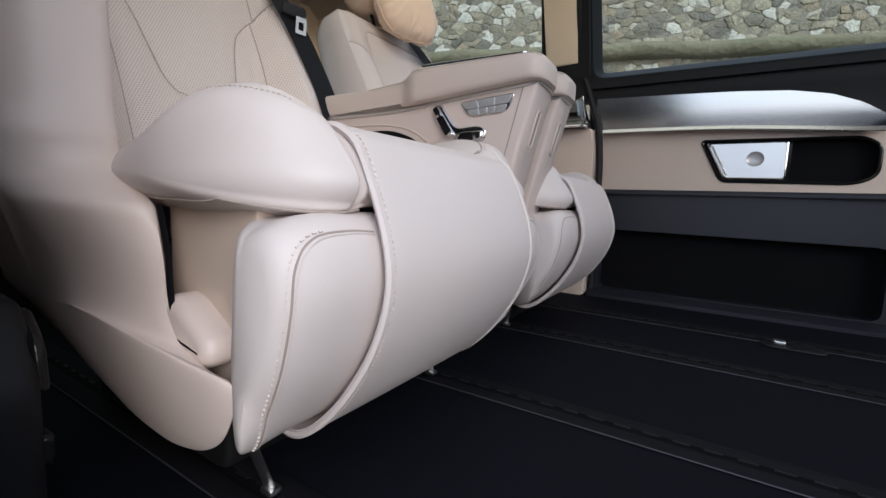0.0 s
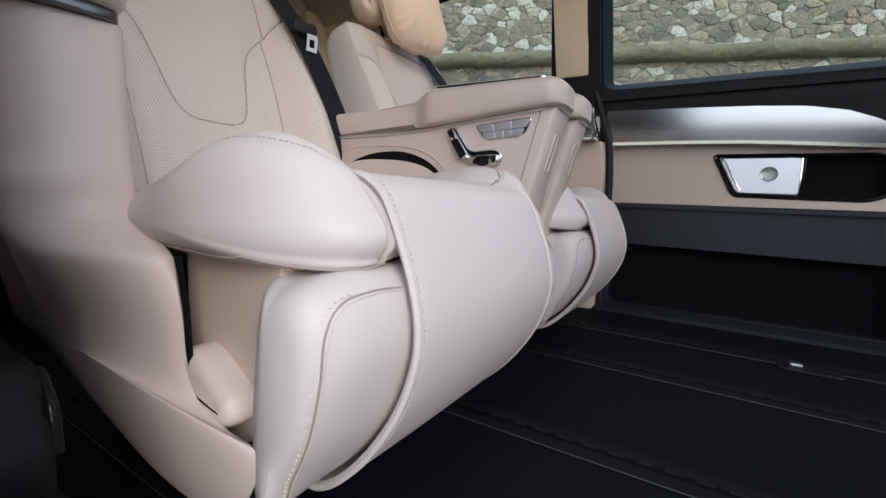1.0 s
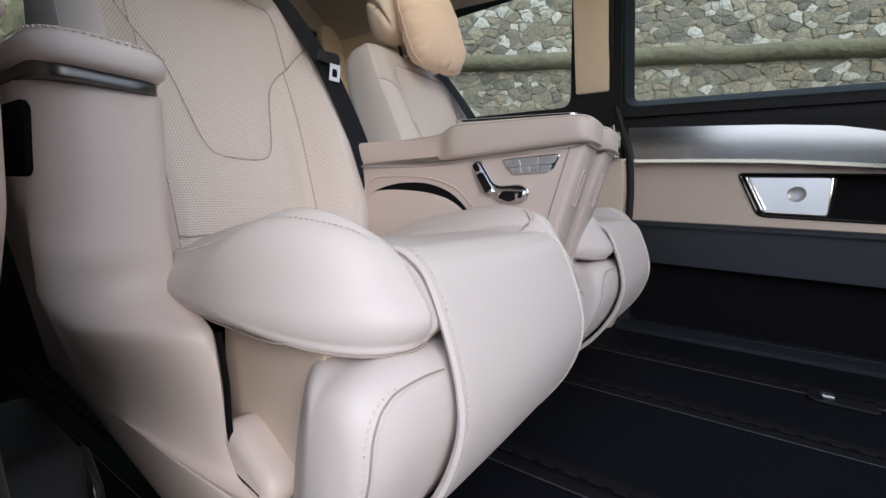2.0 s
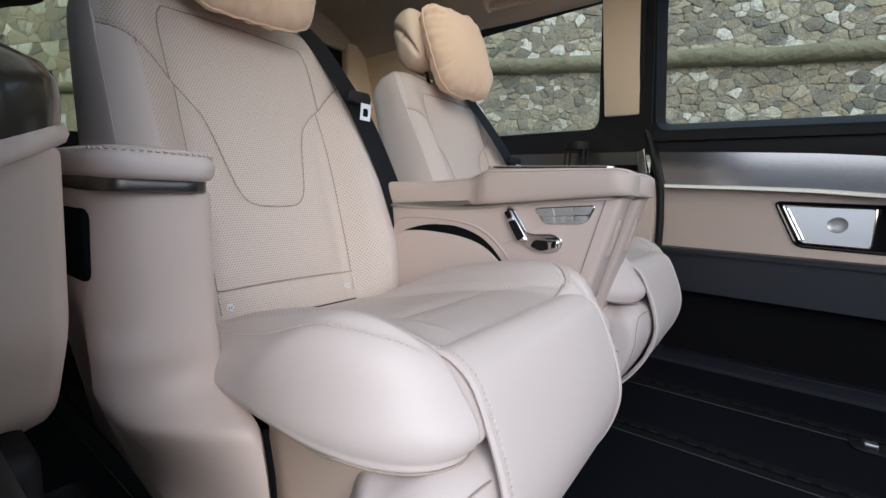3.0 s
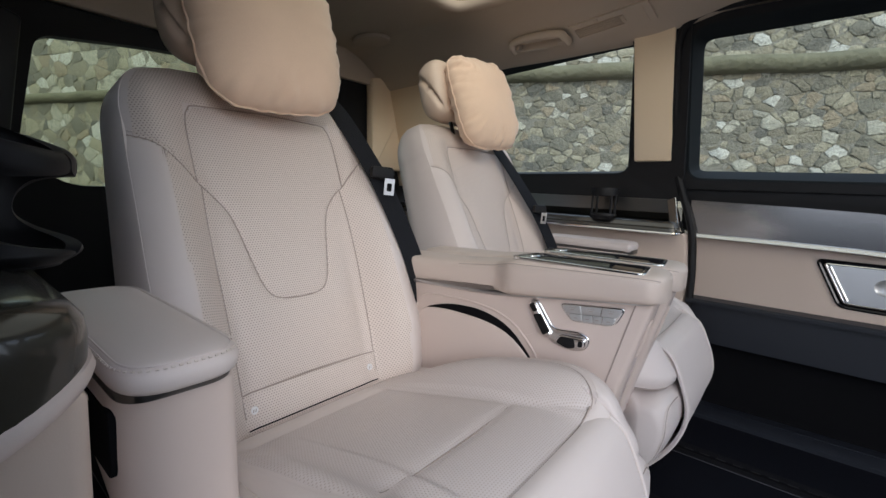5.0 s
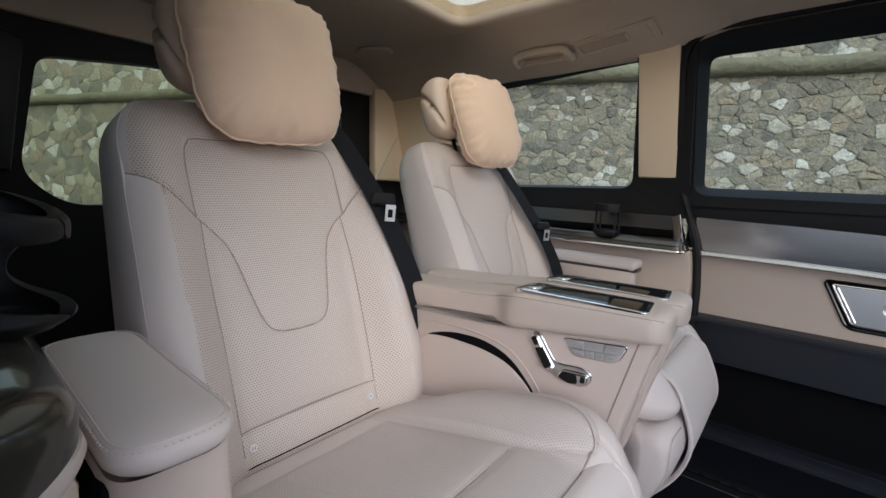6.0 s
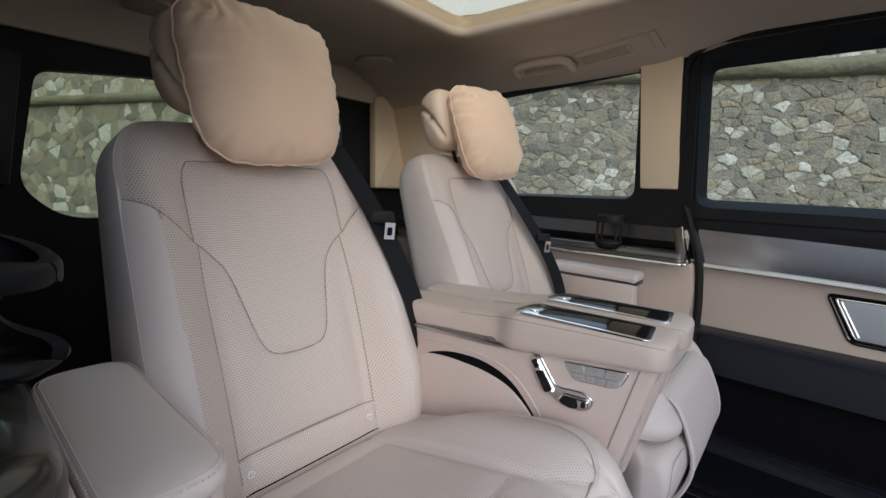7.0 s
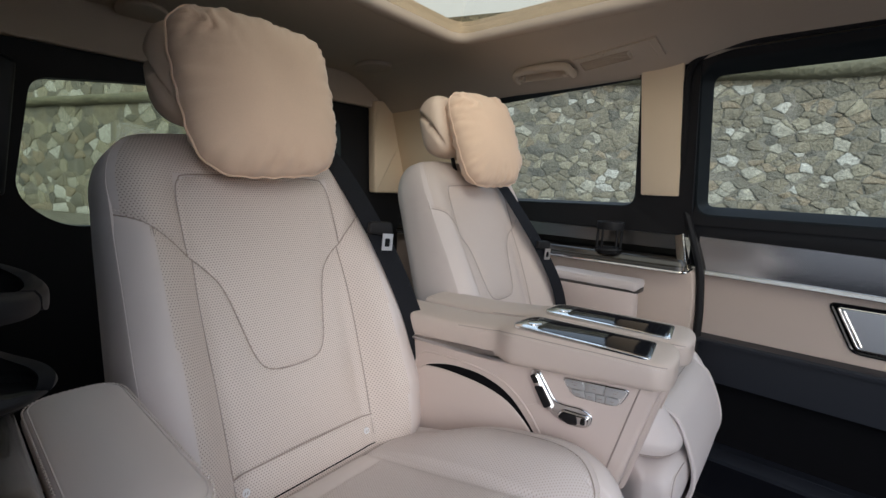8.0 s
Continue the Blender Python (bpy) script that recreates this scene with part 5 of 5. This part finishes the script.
def pillow_mesh(wx, wy, wz, seed):
    """A soft stuffed cushion: pinched corners, bulging faces, small folds at the seam. Thin along x."""
    bm = bmesh.new()
    N = 48
    rows = []
    for side in (1, -1):
        grid = []
        for i in range(N + 1):
            line = []
            for j in range(N + 1):
                u, v = -1 + 2 * i / N, -1 + 2 * j / N
                rr = max(abs(u), abs(v))
                n = (abs(u) ** 5 + abs(v) ** 5) ** (1 / 5)
                k = rr / n if n > 1e-6 else 1
                y, z = u * k * wy * (1 - 0.03 * v * v) * (1 - 0.05 * (1 - v)), v * k * wz * (1 - 0.04 * u * u)
                edge = max(0.0, 1 - rr ** 2.6)
                d = wx * edge ** 0.55
                near = rr ** 6 * (1 - rr ** 40)
                ang = math.atan2(v, u)
                fold = 1.6 * noise.noise(Vector((math.cos(ang) * 5 + seed, math.sin(ang) * 5, side * 2.0)))
                d += 0.013 * fold * near
                gather = noise.noise(Vector((math.cos(ang) * 17 + seed + rr * 1.5, math.sin(ang) * 17, side * 5.0)))
                d += 0.012 * gather * rr ** 6 * (1 - rr ** 18)
                pinch = math.exp(-((u + 0.95) ** 2 + (v - 0.95) ** 2) / 0.25) + math.exp(-((u + 0.05) ** 2 + (v + 0.95) ** 2) / 0.06)
                d += 0.018 * pinch * noise.noise(Vector((u * 7 + v * 2, (v - u) * 6, seed)))
                d += 0.005 * noise.noise(Vector((u * 1.6 + seed, v * 1.6, side * 3)))* edge
                rim = 0.0012 * math.sin(ang * 23 + seed) * rr ** 10
                line.append(Vector((side * d, y * (1 + rim / wy), z * (1 + rim / wz) * (1 - 0.03 * u * (1 if v > 0 else 0.2)))))
            grid.append(line)
        rows.append(grid)
    cache = {}
    for si, grid in enumerate(rows):
        for i in range(N + 1):
            for j in range(N + 1):
                border = i in (0, N) or j in (0, N)
                key = (0 if border else si, i, j)
                if key not in cache:
                    p = grid[i][j]
                    cache[key] = bm.verts.new((0 if border else p.x, p.y, p.z))
    for si in (0, 1):
        for i in range(N):
            for j in range(N):
                ks = []
                for (a, b) in ((i, j), (i + 1, j), (i + 1, j + 1), (i, j + 1)):
                    border = a in (0, N) or b in (0, N)
                    ks.append(cache[(0 if border else si, a, b)])
                bm.faces.new(ks if si == 0 else ks[::-1])
    rim = [cache[(0, i, 0)].co.copy() for i in range(N)] + [cache[(0, N, j)].co.copy() for j in range(N)] + [cache[(0, N - i, N)].co.copy() for i in range(N)] + [cache[(0, 0, N - j)].co.copy() for j in range(N)]
    return bm, rim


def build_headrest(seat, m, w):
    hr = thing("headrest", "", "")
    hr.parent = seat
    hr.location = (-0.456, w, 1.008)
    hr.rotation_euler = (0, radians(-16), 0)
    prof = [(-0.052, -0.070), (-0.060, 0.0), (-0.052, 0.062), (-0.015, 0.088), (0.03, 0.082), (0.048, 0.04), (0.045, -0.03), (0.03, -0.085), (-0.01, -0.095)]
    crease = poly2([(-0.062, 0.050), (-0.040, 0.038), (-0.010, 0.010), (0.012, -0.030), (0.026, -0.070), (0.036, -0.105)], 6)

    def side_y(x, z, t, f):
        """The crease drawn into the pad's flanks."""
        d = min((Vector((x, z)) - p).length for p in crease)
        return t * 0.152 - math.copysign(0.014 * math.exp(-(d / 0.007) ** 2) * step(0.72, 0.93, abs(t)), t)
    rings = []
    for k in range(61):
        t = math.sin((k / 60 - 0.5) * math.pi)
        f = math.sqrt(max(0.0, 1 - abs(t) ** 7))
        wing = 0.012 * t * t
        ring = smooth_path([(x * (0.12 + 0.88 * f) + wing, 0, z * (0.14 + 0.86 * f)) for x, z in prof], 6, closed=True)
        rings.append([(p.x, side_y(p.x - wing, p.z, t, f), p.z) for p in ring])
    part("pad", loft(rings), TANLEATHER, hr, "tan leather headrest pad with creased flanks", 60)
    for q in (-0.055, 0.055):
        part("post", tube([(0.0, q, -0.08), (0.01, q, -0.20)], 0.006, 8), BLACKGLOSS, hr)
    return hr


def belt_strip(name, pts, width, parent, across, mat_=BELT):
    rings = []
    P = [Vector(p) for p in pts]
    for i, p in enumerate(P):
        d = (P[min(i + 1, len(P) - 1)] - P[max(i - 1, 0)]).normalized()
        a = Vector(across[i]) if isinstance(across, list) else Vector(across)
        a = (a - d * a.dot(d)).normalized()
        n = d.cross(a).normalized() * 0.0007
        h = a * width / 2
        rings.append([p - h - n, p + h - n, p + h + n, p - h + n])
    return part(name, loft(rings), mat_, parent, "black belt webbing")


def build_seat(yc, m, w0, w1, yaw, controls, label):
    """One captain seat; m = 1: its outer armrest lies on the near side, -1: on the far side."""
    seat = thing("captain_seat", label, "car seat", "captain seats", at=(0, yc, 0))
    build_back(seat, m)
    build_cushion(seat, m)
    build_legrest(seat, m)
    build_outer_arm(seat, m)
    build_inner_arm(seat, m, w0, w1, yaw, controls)
    build_headrest(seat, m, 0.0)
    base = thing("seat_base", "", "")
    base.parent = seat
    part("plinth", slab(rounded([(-0.22, 0.0065), (0.13, 0.0065), (0.15, 0.25), (-0.22, 0.27)], 0.02, 3), -0.2, 0.2, 0.01), BLACK, base, "black seat plinth")
    return seat


build_seat(0.335, 1, 0.264, 0.364, radians(4), True, "beige perforated leather captain seat with armrests and folded leg rest")
far_seat = build_seat(1.040, -1, 0.215, 0.315, radians(4), False, "beige leather captain seat beside the far sliding door")
for ob in far_seat.children:
    if ob.name.split(".")[0] in ("seat_cushion", "leg_rest"):
        ob.location.x -= 0.018


def belt_for(yc, k):
    b = thing("seat_belt", "black seat belt with metal tongue over the seat's shoulder", "seat belt", "seat belts", at=(0, yc, 0))
    f = 0.026 * k          # the far belt hangs further forward at its foot
    pts = smooth_path([(-0.53, 0.16, 0.80), (-0.51, 0.165, 0.88), (-0.455, 0.172, 0.918), (-0.405, 0.18, 0.890), (-0.35, 0.192, 0.83), (-0.277, 0.211, 0.73), (-0.232 + f * 0.6, 0.238, 0.63), (-0.19 + f, 0.258, 0.52), (-0.175 + f * 1.2, 0.268, 0.42), (-0.18 + f * 1.2, 0.268, 0.33)], 6)
    belt_strip("webbing", pts, 0.046, b, (0.35, 1, -0.1))
    o = Vector((-0.262, 0.210, 0.737)).lerp(Vector((-0.213, 0.232, 0.655)), k)
    t = part("tongue_cover", slab(rounded([(-0.026, -0.012), (0.026, -0.016), (0.03, 0.0), (0.024, 0.014), (-0.026, 0.012)], 0.006, 3), -0.007, 0.007, 0.004), BLACK, b)
    t.location = o
    t.rotation_euler = (0, radians(4), radians(72))
    q = plate_with_hole(match(h_ := rounded([(-0.006, -0.014), (0.006, -0.014), (0.006, 0.004), (-0.006, 0.004)], 0.003, 3), (-0.012, 0.012, -0.022, 0.014)), h_, -0.001, 0.001)
    t2 = part("tongue", q, SATIN, b, "metal belt tongue")
    t2.location = o + Vector((0.012, 0.012, -0.026))
    t2.rotation_euler = (0, radians(4), radians(72))
    return b


belt_for(0.335, 0)
belt_for(0.975, 1)


def neck_pillow(x, y, z, rz, ry, seed, half, label):
    pw = thing("neck_pillow", label, "pillow", "neck pillows", at=(x, y, z))
    pw.rotation_euler = (radians(3), ry, rz)
    bm, rim = pillow_mesh(0.062, half, 0.145, seed)
    part("cover", bm, SUEDE, pw, sharp=180)
    part("edge_seam", tube(rim, 0.0022, 6, closed=True), SUEDE, pw)
    return pw


neck_pillow(-0.345, 0.333, 0.974, radians(-4), radians(-15), 1.0, 0.146, "tan suede neck pillow on the beige headrest")
neck_pillow(-0.345, 1.040, 0.972, radians(-8), radians(-19), 2.3, 0.134, "tan suede neck pillow on the far headrest")

for bx, by in ((0.193, 0.147), (0.152, 0.520), (0.133, 0.905)):
    tg = thing("fixing_strap", "thin silver strap hanging from the leg rest to the rail", "strap", "rail straps", at=(bx, by, 0))
    part("strap", tube([(0.027, -0.039, 0.090), (0.0, 0.0, 0.012)], 0.006, 6, flat=0.4), SATIN, tg)
    part("foot", box(-0.008, 0.012, -0.008, 0.008, 0.0065, 0.014, 0.003), SATIN, tg)

# ---- outside: rubble retaining wall with a stone ledge ----
WO = Vector((0.0, 6.0, 0))
WD = Vector((-0.945, -0.327, 0)).normalized()
WN = Vector((-WD.y, WD.x, 0)) * 1.0
if WN.dot(Vector((0, -1, 0))) < 0:
    WN = -WN
outer_wall = thing("stone_wall", "rough rubble stone wall with a projecting ledge behind the van", "stone wall", kind="structure")
LEDGE_Z = 2.23


def place(u, z, out):
    return WO + WD * u + Vector((0, 0, z)) + WN * out


def bar(u0, u1, z0, z1, o0, o1):
    bm = bmesh.new()
    bmesh.ops.create_cube(bm, size=1)
    for v in bm.verts:
        v.co = place(u0 + (v.co.x + 0.5) * (u1 - u0), z0 + (v.co.z + 0.5) * (z1 - z0), o0 + (v.co.y + 0.5) * (o1 - o0))
    return bm


part("mortar_bed", bar(-16, 6.5, -0.5, 3.10, -0.5, 0.0), MORTAR, outer_wall)
part("mortar_bed", bar(6.5, 26, -0.5, 4.2, -0.5, 0.0), MORTAR, outer_wall)
rings = []
for k in range(241):
    u = -16 + 42 * k / 240
    w = 0.02 * noise.noise(Vector((u * 1.3, 0, 0)))
    rings.append([place(u, LEDGE_Z + dz + w, o + w) for dz, o in ((-0.11, -0.02), (-0.10, 0.09), (-0.06, 0.15), (0.0, 0.17), (0.05, 0.15), (0.075, 0.09), (0.085, -0.02))])
part("ledge", loft(rings), LEDGE, outer_wall, "rounded mossy ledge course", 60)

rnd = random.Random(7)
U0, U1, Z0 = -6.0, 15.5, -0.1


def seeds_for(z_lo, z_hi, cu, cz, drop):
    out = []
    nz = max(1, round((z_hi - z_lo) / cz))
    for r in range(nz):
        n = round((U1 - U0) / cu)
        for k in range(n):
            if rnd.random() < drop:
                continue
            out.append((U0 + (k + 0.5 * (r % 2) + rnd.uniform(0.1, 0.9)) * cu, z_lo + (r + rnd.uniform(0.1, 0.9)) * (z_hi - z_lo) / nz))
    return out


def clip(poly, m, n):
    """The part of a polygon on the near side of the line through m with normal n."""
    out = []
    for a, b in zip(poly, poly[1:] + poly[:1]):
        da, db = (a[0] - m[0]) * n[0] + (a[1] - m[1]) * n[1], (b[0] - m[0]) * n[0] + (b[1] - m[1]) * n[1]
        if da <= 0:
            out.append(a)
        if da * db < 0:
            k = da / (da - db)
            out.append((a[0] + (b[0] - a[0]) * k, a[1] + (b[1] - a[1]) * k))
    return out


def cells(z_lo, z_hi, cu, cz, drop):
    pts = seeds_for(z_lo, z_hi, cu, cz, drop)
    arr = np.array(pts)
    size = [(cu * rnd.choice((0.2, 0.35, 0.45, 0.6, 0.85))) ** 2 for _ in pts]
    res = []
    for i, p in enumerate(pts):
        near = np.argsort(((arr - arr[i]) ** 2 * np.array([1.0, 1.9])).sum(1))[1:25]
        poly = [(p[0] - cu * 1.5, max(z_lo, p[1] - cz * 1.4)), (p[0] + cu * 1.5, max(z_lo, p[1] - cz * 1.4)), (p[0] + cu * 1.5, min(z_hi, p[1] + cz * 1.4)), (p[0] - cu * 1.5, min(z_hi, p[1] + cz * 1.4))]
        for j in near:
            q = pts[j]
            dx, dz = q[0] - p[0], q[1] - p[1]
            k = 0.5 + (size[i] - size[j]) / (2 * (dx * dx + dz * dz * 1.9))     # large stones push their joints outwards
            poly = clip(poly, (p[0] + dx * k, p[1] + dz * k), (dx, dz * 1.9))
            if len(poly) < 3:
                break
        if len(poly) >= 3:
            res.append((p, poly))
    return res


TOP = LEDGE_Z + 0.06
U1 = 5.2
stones = cells(Z0, LEDGE_Z - 0.08, 0.118, 0.088, 0.18) + cells(TOP, 3.08, 0.118, 0.088, 0.18)
U0, U1 = 5.2, 15.5
stones += cells(Z0, LEDGE_Z - 0.08, 0.25, 0.18, 0.14) + cells(TOP, 3.08, 0.25, 0.18, 0.14)
U0 = 6.6
stones += cells(3.08, 4.15, 0.26, 0.19, 0.14)


def stone_rings(p, poly):
    """Outline rings of one stone: its cell drawn in from the joints, chipped, proud of the mortar."""
    gap = rnd.choice((0.0, 0.001, 0.003, 0.006, 0.010))
    proud = rnd.uniform(0.002, 0.016)
    tilt = (rnd.uniform(-0.12, 0.12), rnd.uniform(-0.12, 0.12))
    pts = []
    for a, b in zip(poly, poly[1:] + poly[:1]):
        L = math.hypot(b[0] - a[0], b[1] - a[1])
        if L < 0.02:
            continue
        for t in ((0.06, 0.35, 0.65, 0.94) if L > 0.09 else (0.12, 0.88)):
            pts.append((a[0] + (b[0] - a[0]) * t, a[1] + (b[1] - a[1]) * t))
    if len(pts) < 4:
        return None
    cu, cz = sum(q[0] for q in pts) / len(pts), sum(q[1] for q in pts) / len(pts)
    jag = [rnd.uniform(-0.012, 0.006) for _ in pts]
    out = []
    for inset, o in ((0.0, -0.02), (0.0005, proud * 0.85), (0.005, proud)):
        ring = []
        for (x, y), j in zip(pts, jag):
            dx, dy = x - cu, y - cz
            r = math.hypot(dx, dy)
            k = max(0.25, (r - gap - inset + j) / max(r, 1e-6))
            xx, yy = cu + dx * k, cz + dy * k
            ring.append((xx, yy, o + (0.022 * noise.noise(Vector((xx * 9, yy * 9, 2.0))) + tilt[0] * dx * 0.5 + tilt[1] * dy * 0.5 if o > 0 else 0)))
        out.append(ring)
    return out


def key(i):
    return abs(stones[i][0][0] - 1.2) + abs(stones[i][0][1] - 1.2) * 1.2


chosen = set(sorted(range(len(stones)), key=key)[:300])
V, F = [], []
for i, (p, poly) in enumerate(stones):
    rr = stone_rings(p, poly)
    if rr is None:
        continue
    n = len(rr[0])
    vs = [tuple(place(*q)) for r in rr for q in r]
    fs = []
    for a in range(len(rr) - 1):
        for k in range(n):
            fs.append((a * n + k, a * n + (k + 1) % n, (a + 1) * n + (k + 1) % n, (a + 1) * n + k))
    fs.append(tuple((len(rr) - 1) * n + k for k in range(n)))
    if i in chosen:
        me = bpy.data.meshes.new("stone")
        me.from_pydata(vs, [], fs)
        me.materials.append(STONE)
        me.polygons.foreach_set("use_smooth", [True] * len(fs))
        ob = new("stone", me)
        ob.parent = outer_wall
    else:
        o = len(V)
        V += vs
        F += [tuple(q + o for q in f) for f in fs]
me = bpy.data.meshes.new("stonework")
me.from_pydata(V, [], F)
me.materials.append(STONE)
me.polygons.foreach_set("use_smooth", [True] * len(F))
ob = new("stonework", me)
ob.parent = outer_wall
ob["kind"] = "stuff"
